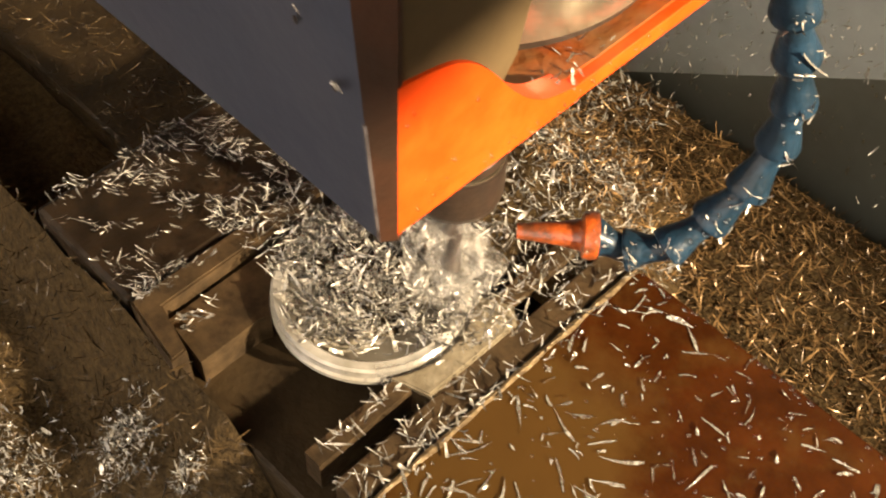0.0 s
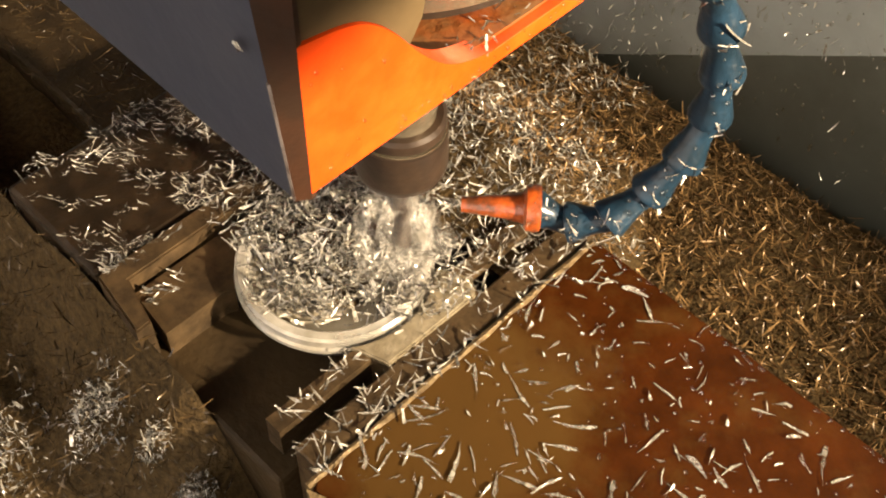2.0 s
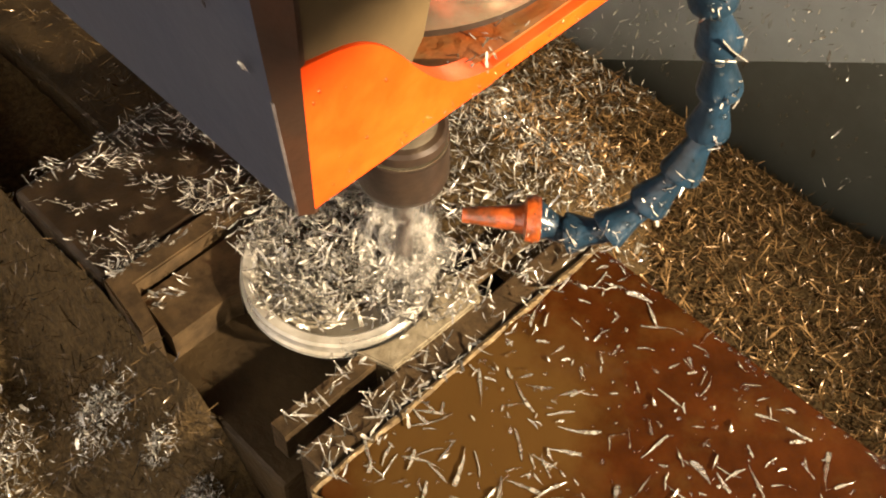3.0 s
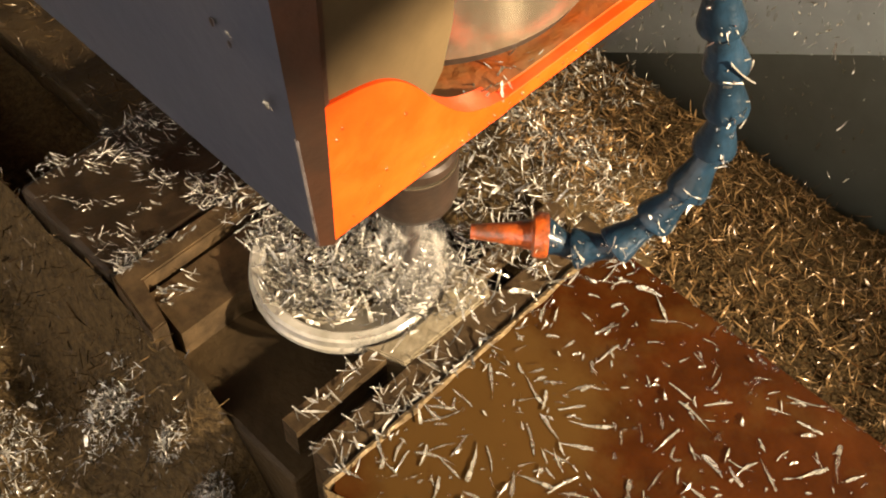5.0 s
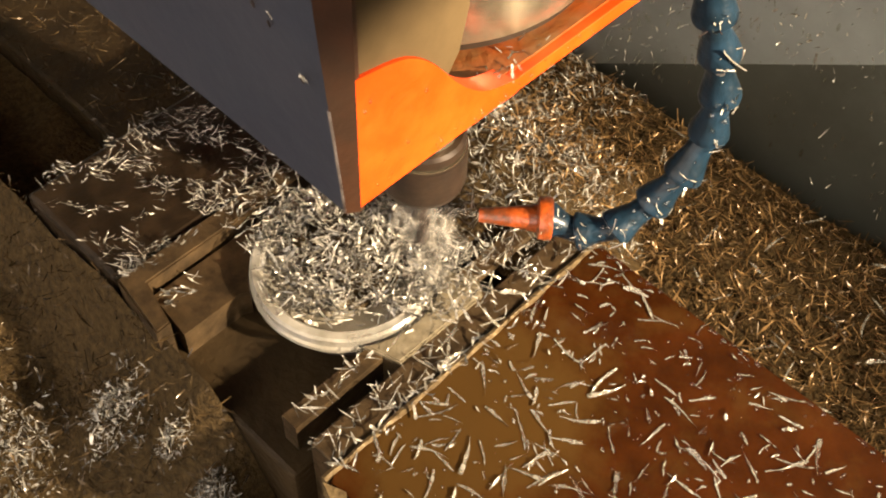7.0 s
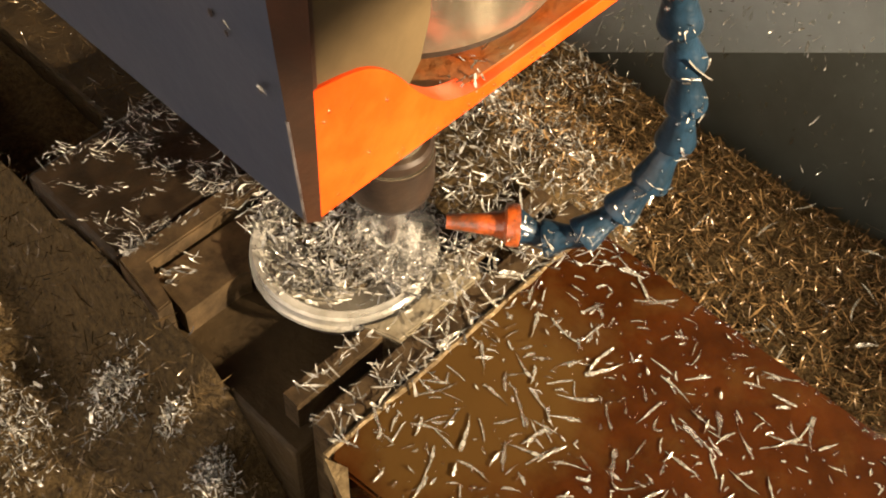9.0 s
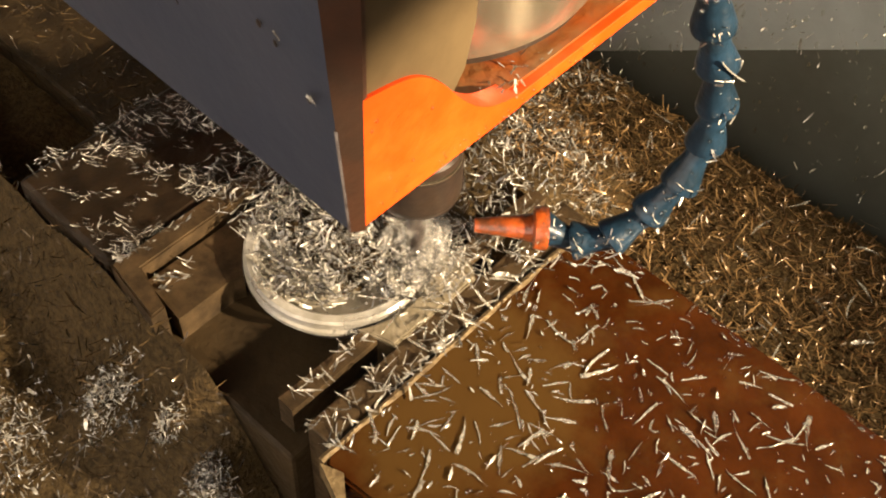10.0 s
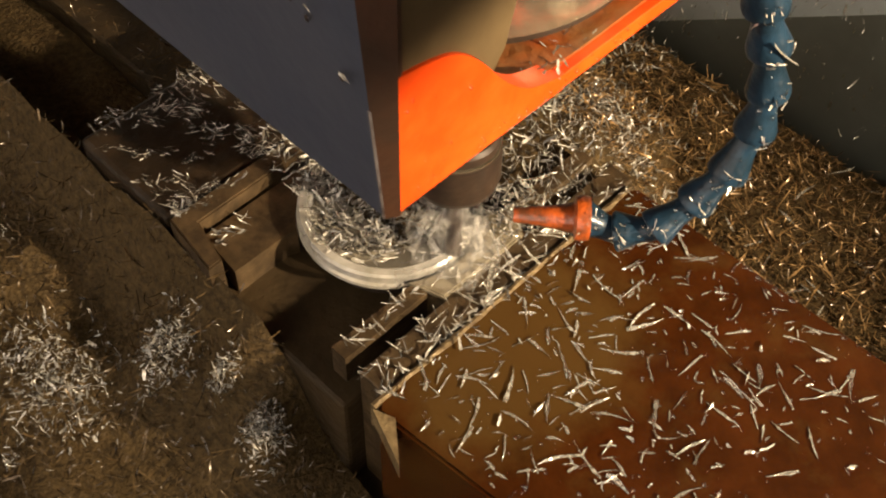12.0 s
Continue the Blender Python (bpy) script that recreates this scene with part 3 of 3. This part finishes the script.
def mound(name, x0, x1, y0, y1, height, nx, ny, mat, label):
    """A packed bed of chips: one uneven sheet with the given height function."""
    bm = bmesh.new()
    grid = [[bm.verts.new((x0 + (x1 - x0) * i / nx, y0 + (y1 - y0) * j / ny, height(x0 + (x1 - x0) * i / nx, y0 + (y1 - y0) * j / ny))) for j in range(ny + 1)] for i in range(nx + 1)]
    for i in range(nx):
        for j in range(ny):
            bm.faces.new((grid[i][j], grid[i + 1][j], grid[i + 1][j + 1], grid[i][j + 1]))
    return tagged(part(name, bm, mat, smooth=True), label, "chip heap", kind="stuff")


def lumps(x, y, scale, amount):
    return amount * noise.noise((x * scale, y * scale, 3.1)) + 0.4 * amount * noise.noise((x * scale * 3, y * scale * 3, 7.7))


def back_height(x, y):
    d = min(1.0, max(0.0, (WALL_Y - y) / 0.05))
    return TABLE_Z + 0.006 + 0.010 * d + lumps(x, y, 16, 0.006)


HUMPS = ((-0.118, -0.222, 0.014, 0.015), (-0.155, -0.268, 0.022, 0.017), (-0.080, -0.214, 0.008, 0.012), (-0.215, -0.30, 0.03, 0.015), (-0.048, -0.217, 0.010, 0.028))


def left_height(x, y):
    # banked up against the near side of the vise
    bank = min(1.0, max(0.0, 1 - (-0.190 - y) / 0.075)) ** 1.3
    reach = 1.45 * min(1.0, max(0.0, (-0.025 - x) / 0.05))
    fill = min(1.0, max(0.0, (-0.15 - x) / 0.08)) * min(1.0, max(0.0, 1 - (-0.190 - y) / 0.20))
    humps = sum(h * math.exp(-((x - cx) ** 2 + (y - cy) ** 2) / (2 * r * r)) for cx, cy, r, h in HUMPS)
    skirt = 0.026 * min(1.0, max(0.0, 1 - (-0.190 - y) / 0.028)) ** 1.4 * min(1.0, max(0.0, (-0.030 - x) / 0.03))
    return TABLE_Z + 0.008 + skirt + max(0.042 * bank * reach, 0.048 * fill) + humps + lumps(x, y, 22, 0.010)


mound("chip_bed", -0.55, 0.45, 0.0, WALL_Y - 0.004, back_height, 90, 20, CHIP_BED, "packed bed of oily brown chips on the table")
mound("chip_bed", -0.62, -0.226, -0.19, -0.121, lambda x, y: TABLE_Z + 0.054 + lumps(x, y, 22, 0.008), 40, 12, CHIP_BED, "packed bed of oily brown chips on the table")
mound("chip_bed", -0.62, 0.1, -0.60, -0.1895, left_height, 90, 60, CHIP_BED, "packed bed of oily brown chips on the table")


def scatter(x0, x1, y0, y1, z, jitter=0.004):
    def spot():
        x, y = RNG.uniform(x0, x1), RNG.uniform(y0, y1)
        h = z(x, y) if callable(z) else z
        return x, y, h + abs(RNG.normal(0, jitter))
    return spot


strew("brown_chips", 11000, scatter(-0.33, 0.26, 0.005, WALL_Y - 0.008, back_height), (0.007, 0.016), (0.0004, 0.0010), CHIP_GOLD,
      "heap of thin golden brown metal chips by the wall", "metal chips")
# the next three heaps take the chip colour that is darkened for shade
strew("brown_chips", 7000, scatter(-0.42, 0.06, -0.42, -0.189, left_height), (0.006, 0.016), (0.0003, 0.0009), CHIP_SHADED,
      "heap of oily brown metal chips beside the vise, coloured as in shade", "metal chips")
strew("brown_chips", 2600, scatter(-0.60, -0.226, -0.125, 0.03, -0.031, 0.003), (0.006, 0.016), (0.0002, 0.0006), CHIP_SHADED,
      "oily brown metal chips lying on the vise bed, coloured as in shade", "metal chips")
strew("brown_chips", 2600, scatter(-0.62, -0.40, -0.36, -0.125, left_height), (0.006, 0.016), (0.0002, 0.0007), CHIP_SHADED,
      "heap of oily brown metal chips beside the vise, coloured as in shade", "metal chips")
strew("bright_chips", 1250, scatter(-0.24, -0.085, 0.02, 0.176, lambda x, y: back_height(x, y) + 0.006), (0.005, 0.013), (0.0005, 0.0012), CHIP,
      "loose bright chips on the heap", "metal chips")


def blob_spot(cx, cy, rx, ry, z, jitter=0.003):
    def spot():
        a, r = RNG.uniform(0, 6.283), math.sqrt(RNG.uniform(0, 1))
        x, y = cx + rx * r * math.cos(a), cy + ry * r * math.sin(a)
        h = z(x, y) if callable(z) else z
        return x, y, h + abs(RNG.normal(0, jitter))
    return spot


def clump_spot(x0, x1, y0, y1, lift, cut, jitter):
    """Spots of an uneven clump: only where a slow noise runs high."""
    def spot():
        while True:
            x, y = RNG.uniform(x0, x1), RNG.uniform(y0, y1)
            n = noise.noise((x * 28, y * 28, 5.5)) + 0.5 * noise.noise((x * 70, y * 70, 1.5))
            if n > cut:
                return x, y, left_height(x, y) + lift + 0.010 * (n - cut) + abs(RNG.normal(0, jitter))
    return spot


def hump_spot(cx, cy, r, h):
    def spot():
        x, y = RNG.normal(cx, r * 0.62), RNG.normal(cy, r * 0.62)
        return x, min(y, -0.192), left_height(x, min(y, -0.192)) + abs(RNG.normal(0, 0.003))
    return spot


for (cx, cy, r, h), count in zip(HUMPS, (560, 700, 180, 420, 380)):
    strew("bright_chips", count, hump_spot(cx, cy, r, h), (0.002, 0.0085), (0.0004, 0.0013), CHIP, "clump of bright wet chips beside the vise", "metal chips", tilt=0.7)
strew("bright_chips", 260, clump_spot(-0.28, -0.12, -0.36, -0.250, 0.003, -0.05, 0.005), (0.004, 0.011), (0.0005, 0.0014), CHIP,
      "loose bright wet chips beside the vise", "metal chips", tilt=0.6)


strew("bright_chips", 1500, clump_spot(-0.36, -0.13, -0.37, -0.235, 0.002, 0.0, 0.003), (0.002, 0.009), (0.0004, 0.0013), CHIP,
      "drift of bright wet chips beside the vise", "metal chips", tilt=0.55, bundle=2)


def disc_heap(x, y):
    d = math.hypot(x - DISC[0] + 0.010, y - DISC[1] - 0.014)
    return 0.000 + 0.011 * max(0.0, 1 - (d / 0.042) ** 2) + lumps(x, y, 60, 0.002)


mound("chip_mound", DISC[0] - 0.034, DISC[0] + 0.024, DISC[1] - 0.014, DISC[1] + 0.036, lambda x, y: disc_heap(x, y) - 0.006, 26, 26, CHIP_BED, "wet mound of chips in the workpiece")


def rear_heap(x, y):
    side = min(1.0, max(0.0, -x / 0.045))
    f = min(1.0, max(0.0, (y + 0.045 - 0.055 * side) / 0.110))
    return -0.004 * (1 - f) + (TABLE_Z + 0.016) * f ** 1.2 + lumps(x, y, 40, 0.005)


mound("chip_mound", -0.150, -0.001, -0.045, 0.125, lambda x, y: rear_heap(x, y) - 0.004, 40, 34, CHIP_BED, "wet mound of chips behind the workpiece")
strew("brown_chips", 1500, scatter(-0.150, -0.004, 0.020, 0.120, rear_heap, 0.003), (0.006, 0.015), (0.0004, 0.0010), CHIP_GOLD, "oily brown chips heaped behind the workpiece", "metal chips", tilt=0.4)
strew("bright_chips", 330, scatter(-0.150, -0.030, 0.050, 0.110, rear_heap, 0.004), (0.005, 0.013), (0.0004, 0.0012), CHIP, "wet bright chips sliding down the heap", "metal chips", tilt=0.4)
strew("bright_chips", 1600, scatter(-0.150, -0.004, -0.045, 0.065, rear_heap, 0.003), (0.005, 0.013), (0.0004, 0.0013), CHIP, "wet bright chips heaped behind the workpiece", "metal chips", tilt=0.4)


def disc_spot():
    while True:
        a, r = RNG.uniform(0, 6.283), (DISC_R + 0.003) * math.sqrt(RNG.uniform(0, 1))
        x, y = DISC[0] + r * math.cos(a), DISC[1] + r * math.sin(a)
        # the near-side edge of the pocket stays clear
        if (x - DISC[0]) * 0.70 - (y - DISC[1]) * 0.71 < 0.029 + RNG.uniform(-0.006, 0.006):
            if r > DISC_R - 0.006 and (x - DISC[0]) * 0.80 - (y - DISC[1]) * 0.60 > -0.010:
                continue
            return x, y, max(disc_heap(x, y), 0.0045 if r > DISC_R - 0.008 else -1.0) + abs(RNG.normal(0, 0.0022)) - 0.002


strew("fine_chips", 1600, disc_spot, (0.0015, 0.004), (0.0003, 0.0008), CHIP, "fine bright chip crumbs in the round workpiece", "metal chips", tilt=0.5)
strew("bright_chips", 1700, disc_spot, (0.005, 0.014), (0.0006, 0.0016), CHIP, "wet bright chips heaped in the round workpiece", "metal chips", tilt=0.45, bundle=2)
def ridge_spot():
    """Chips washed into uneven rows on the moving jaw."""
    while True:
        x, y = RNG.uniform(-0.225, -0.138), RNG.uniform(-0.186, 0.025)
        n = noise.noise(((x - y) * 75, (x + y) * 22, 2.5)) + 0.4 * noise.noise((x * 120, y * 120, 4.5))
        if n > -0.30 and RNG.uniform() < 0.6 + 0.4 * min(1.0, max(0.0, (y + 0.16) / 0.12)):
            return x, y, 0.0036 + 0.004 * (n + 0.30) + abs(RNG.normal(0, 0.0008))


strew("bright_chips", 2200, ridge_spot, (0.002, 0.0105), (0.0003, 0.0008), CHIP, "wet bright chips strewn on the dark moving jaw", "metal chips", tilt=0.35, heading=0.75, bundle=3)
strew("bright_chips", 420, scatter(-0.165, -0.105, -0.130, -0.03, 0.005, 0.003), (0.005, 0.011), (0.0004, 0.0012), CHIP, "wet bright chips between jaw and workpiece", "metal chips", tilt=0.4)
strew("bright_chips", 90, scatter(-0.030, 0.002, -0.118, 0.0, -0.0005, 0.002), (0.005, 0.012), (0.0004, 0.0012), CHIP, "wet bright chips along the jaw plate", "metal chips", tilt=0.35)
strew("bright_chips", 60, scatter(-0.019, 0.000, -0.180, -0.118, -0.0008, 0.001), (0.005, 0.012), (0.0004, 0.0012), CHIP, "wet bright chips along the jaw plate", "metal chips", tilt=0.25)
strew("bright_chips", 300, blob_spot(-0.036, -0.074, 0.020, 0.030, 0.003, 0.003), (0.005, 0.012), (0.0004, 0.0012), CHIP, "wet bright chips piled over the edge of the workpiece", "metal chips")
strew("bright_chips", 40, scatter(-0.004, 0.006, -0.185, -0.002, 0.0008, 0.0006), (0.005, 0.012), (0.0005, 0.0014), CHIP, "wet chips lying over the worn jaw edge", "metal chips", tilt=0.2)
strew("bright_chips", 26, scatter(-0.036, -0.028, -0.176, -0.128, 0.0, 0.0005), (0.006, 0.014), (0.0005, 0.0012), CHIP, "wet chips lying on the soft jaw", "metal chips", tilt=0.15)


strew("bright_chips", 16, scatter(-0.1315, -0.119, -0.177, -0.155, -0.003, 0.0008), (0.006, 0.013), (0.0008, 0.0020), CHIP, "wet bright chips lying on the soft jaw", "metal chips", tilt=0.2, heading=1.0)
strew("bright_chips", 5, scatter(-0.1475, -0.145, -0.186, -0.180, 0.005, 0.0004), (0.006, 0.010), (0.0008, 0.0020), CHIP, "wet bright chips on the corner of the angle plate", "metal chips", tilt=0.2, heading=0.7)


def wall_chips():
    def hanging():
        """A spot on the light panel, seldom on the painted shade below its slanting edge."""
        while True:
            x, z = RNG.uniform(-0.20, 0.10), -0.085 + 0.20 * RNG.uniform() ** 1.2
            if z > -0.0855 + (x + 0.128) * 0.675 or RNG.uniform() < 0.14:
                return x, WALL_Y - 0.0012, z
    strew("stuck_chips", 420, hanging, (0.0015, 0.0075), (0.0004, 0.0012), CHIP, "small chips stuck to the wet splash panel", "metal chips", tilt=0.5, heading=1.4, upright=True)
    strew("stuck_chips", 170, hanging, (0.004, 0.012), (0.0005, 0.0013), CHIP,
          "larger chips stuck to the wet splash panel", "metal chips", tilt=0.5, heading=1.4, upright=True)
    run = bmesh.new()
    for k in range(260):
        r = RNG.uniform(0.0004, 0.0014)
        m = Matrix.Translation((RNG.uniform(-0.20, 0.10), WALL_Y - 0.0008, -0.08 + 0.18 * RNG.uniform())) @ Matrix.Diagonal((r, 0.55 * r, r * RNG.uniform(1.0, 3.5), 1))
        bmesh.ops.create_icosphere(run, subdivisions=1, radius=1.0, matrix=m)
    tagged(part("droplets", run, WATER, smooth=True), "coolant beads and runs on the splash panel", "droplets", kind="stuff")


wall_chips()


FLYERS = []
LANDINGS = sorted([3.4 + 0.09 * k for k in range(13)] + [5.4 + 0.06 * k for k in range(28)] + [7.3 + 0.11 * k for k in range(14)] + [10.9 + 0.06 * k for k in range(10)])


def flat_chip(length, width, bend, arch, segs=9):
    """A ragged sliver that curves in its own plane, folded along its middle."""
    out = np.zeros((segs + 1, 2, 3))
    lean = RNG.uniform(-0.3, 0.3)
    ripple = RNG.uniform(0, 6.283)
    fold = RNG.uniform(-0.4, 1.0) * 0.9 * width
    for i in range(segs + 1):
        u = i / segs - 0.5
        a = bend * u
        c = np.array([length * u, length * bend * 0.5 * (u * u - 0.08) + 0.008 * length * math.sin(7 * u + ripple), arch * (0.25 - u * u)])
        w = width * 0.5 * max(0.05, 1 - 1.9 * abs(u - lean) ** 1.4) * RNG.uniform(0.55, 1.25)
        d = np.array([-math.sin(a), math.cos(a), 0]) * w
        out[i, 0], out[i, 1] = c - d * RNG.uniform(0.7, 1.15), c + d * RNG.uniform(0.6, 1.15) + np.array([0, 0, fold * RNG.uniform(0.5, 1.2)])
    return out


def loose_chips():
    """Single chips on the red jaw, one object each on a few shared shapes."""
    shapes = []
    for k in range(40):
        length = (RNG.uniform(0.002, 0.004), RNG.uniform(0.004, 0.008), RNG.uniform(0.008, 0.014), RNG.uniform(0.012, 0.021))[k % 4]
        s = flat_chip(length, RNG.uniform(0.0008, 0.0024), RNG.normal(0, 0.38), RNG.uniform(0.0, 0.0009))
        v = s.reshape(-1, 3)
        v = v - np.array([0, 0, v[:, 2].min()])
        v2 = v + np.array([0, 0, 0.00012])
        n = len(v)
        f = []
        for i in range(len(s) - 1):
            a, b, c, d = 2 * i, 2 * i + 1, 2 * i + 3, 2 * i + 2
            f += [(a + n, b + n, c + n, d + n), (d, c, b, a), (a, a + n, d + n, d), (c, c + n, b + n, b)]
        me = bpy.data.meshes.new("metal_chip")
        me.from_pydata([tuple(p) for p in np.vstack([v, v2])], [], f)
        me.materials.append(CHIP_PALE)
        shapes.append(me)
    placed = 0
    while placed < 290:
        near = placed >= 185 and placed % 3
        x, y = RNG.uniform(0.003, 0.13 if near else 0.235), RNG.uniform(-0.12 if near else -0.178, -0.003)
        if RNG.uniform() > 1.05 - 2.6 * x:
            continue
        ob = new("metal_chip", shapes[(placed * 7 + placed // 40) % 40])
        end = pose(x, y, 0.0002, RNG.normal(0, 1.5), RNG.normal(0, 1.5), RNG.uniform(0, 360))
        ob.matrix_world = end
        if placed >= 185:
            FLYERS.append((ob, end, LANDINGS[(placed - 185) % len(LANDINGS)] + 0.013 * (placed % 5)))
        tagged(ob, "curled pale metal chip lying on the red jaw", "metal chip", "chips on the red jaw")
        placed += 1


loose_chips()


def small_chips():
    """The many small slivers between them, joined."""
    verts, faces = [], []
    while len(faces) < 9 * 230:
        x, y = RNG.uniform(0.003, 0.235), RNG.uniform(-0.178, -0.003)
        if RNG.uniform() > 1.05 - 2.6 * x:
            continue
        p = flat_chip(RNG.uniform(0.002, 0.009), RNG.uniform(0.0006, 0.0017), RNG.normal(0, 0.5), RNG.uniform(0, 0.0006)).reshape(-1, 3)
        a = RNG.uniform(0, 6.283)
        p = p @ np.array([[math.cos(a), math.sin(a), 0], [-math.sin(a), math.cos(a), 0], [0, 0, 1]]) + np.array([x, y, 0.0004 - p[:, 2].min()])
        b = len(verts)
        verts.extend(map(tuple, p))
        faces.extend((b + 2 * i, b + 2 * i + 1, b + 2 * i + 3, b + 2 * i + 2) for i in range(9))
    me = bpy.data.meshes.new("small_chips")
    me.from_pydata(verts, [], faces)
    me.materials.append(CHIP_PALE)
    tagged(new("small_chips", me), "small pale metal slivers strewn on the red jaw", "metal chips", kind="stuff")


small_chips()


def burst_chips():
    """Long chips flung over to the heap by the wall."""
    for k in range(34):
        x, y = RNG.uniform(-0.06, 0.14), RNG.uniform(0.05, 0.170)
        ob = new("metal_chip", bpy.data.meshes["metal_chip.%03d" % (3 + 4 * (k % 9))])
        end = pose(x, y, back_height(x, y) + 0.006, RNG.normal(0, 15), RNG.normal(0, 15), RNG.uniform(0, 360))
        ob.matrix_world = end
        tagged(ob, "pale metal chip flung onto the brown heap", "metal chip", "chips flung onto the heap")
        FLYERS.append((ob, end, 6.02 + 0.026 * k))


def rim_chips():
    """Chips thrown over the edge of the cup, which pile up along the jaw plate."""
    for k in range(64):
        x, y = RNG.uniform(-0.046, -0.001), RNG.uniform(-0.118, -0.035)
        ob = new("metal_chip", bpy.data.meshes["metal_chip.%03d" % (2 + 4 * (k % 9) + k % 2)])
        end = pose(x, y, 0.0022 + abs(RNG.normal(0, 0.0016)), RNG.normal(0, 16), RNG.normal(0, 16), RNG.uniform(0, 360))
        ob.matrix_world = end
        tagged(ob, "pale metal chip piled beside the jaw plate", "metal chip", "chips along the jaw plate")
        FLYERS.append((ob, end, 3.5 + 0.115 * k))


rim_chips()
burst_chips()


def beads(name, count, spot, low, high, label):
    verts, faces = [], []
    for n in range(count):
        x, y, z = spot()
        r = RNG.uniform(low, high)
        b = len(verts)
        sx = RNG.uniform(0.8, 1.3)
        for h, q in ((0.0, 1.0), (0.35, 0.86), (0.58, 0.5)):
            for k in range(8):
                a = 6.283 * k / 8
                verts.append((x + r * q * sx * math.cos(a), y + r * q * math.sin(a), z + r * h))
        verts.append((x, y, z + r * 0.66))
        for lv in range(2):
            for k in range(8):
                l = (k + 1) % 8
                faces.append((b + 8 * lv + k, b + 8 * lv + l, b + 8 * lv + 8 + l, b + 8 * lv + 8 + k))
        for k in range(8):
            faces.append((b + 16 + k, b + 16 + (k + 1) % 8, b + 24))
    me = bpy.data.meshes.new(name)
    me.from_pydata(verts, [], faces)
    me.shade_smooth()
    me.materials.append(WATER)
    return tagged(new(name, me), label, "droplets", kind="stuff")


beads("droplets", 90, lambda: (RNG.uniform(0.004, 0.25), RNG.uniform(-0.0035, -0.001), -0.0003), 0.0005, 0.0014, "coolant beads hanging on the edge of the red jaw")
beads("droplets", 420, lambda: (RNG.uniform(0.003, 0.24), RNG.uniform(-0.178, -0.003), 0.0001), 0.0003, 0.0011, "small coolant beads on the red jaw")


# ---- what moves ----
HEAD_ROWS = [
    (0, 0.0064, 0.0009, 0.0083),
    (0.5, 0.0058, -0.0003, 0.0105),
    (1, 0.0045, -0.0003, 0.0087),
    (1.5, 0.0045, -0.0017, 0.0088),
    (2, 0.0040, -0.0024, 0.0069),
    (2.5, -0.0000, -0.0000, 0.0000),
    (3, 0.0022, -0.0031, 0.0024),
    (3.2, 0.0047, -0.0042, -0.0004),
    (5, 0.0045, -0.0062, -0.0081),
    (5.5, 0.0055, -0.0050, -0.0080),
    (6, 0.0061, -0.0081, -0.0084),
    (6.5, -0.0015, -0.0098, -0.0081),
    (7, 0.0007, 0.0085, -0.0103),
    (9, -0.0003, -0.0123, -0.0125),
    (9.5, 0.0048, -0.0081, -0.0112),
    (10, 0.0117, -0.0016, -0.0121),
    (10.5, 0.0162, -0.0003, -0.0124),
    (11, 0.0154, 0.0000, 0.0047),
    (11.2, 0.0175, -0.0060, 0.0210),
    (11.35, 0.0250, -0.0250, 0.0260),
    (11.5, 0.0298, -0.0327, 0.0210),
    (12, 0.0290, -0.0285, 0.0009),
]


def flight(end, landing):
    """A chip lies in the heap, is flung off by the tool and comes to rest on the jaw."""
    goal = end.translation
    a, r = RNG.uniform(0, 6.283), RNG.uniform(0, 0.03)
    start = pose(DISC[0] + r * math.cos(a), DISC[1] + r * math.sin(a), 0.004, RNG.uniform(-30, 30), 20, RNG.uniform(0, 360))
    spin = end.to_euler()
    mid = pose((start.translation.x + goal.x) / 2, (start.translation.y + goal.y) / 2, 0.090 if goal.y > 0 else 0.055, 40, 30, math.degrees(spin.z) - 50)
    return [(0, start), (landing - 0.3, start), (landing - 0.13, mid), (landing, end), (12, end)]


def motions():
    for ob, end, landing in FLYERS:
        walk(ob, flight(end, landing))
    walk(HEAD, [(t, pose(x, y, z)) for t, x, y, z in HEAD_ROWS])


motions()
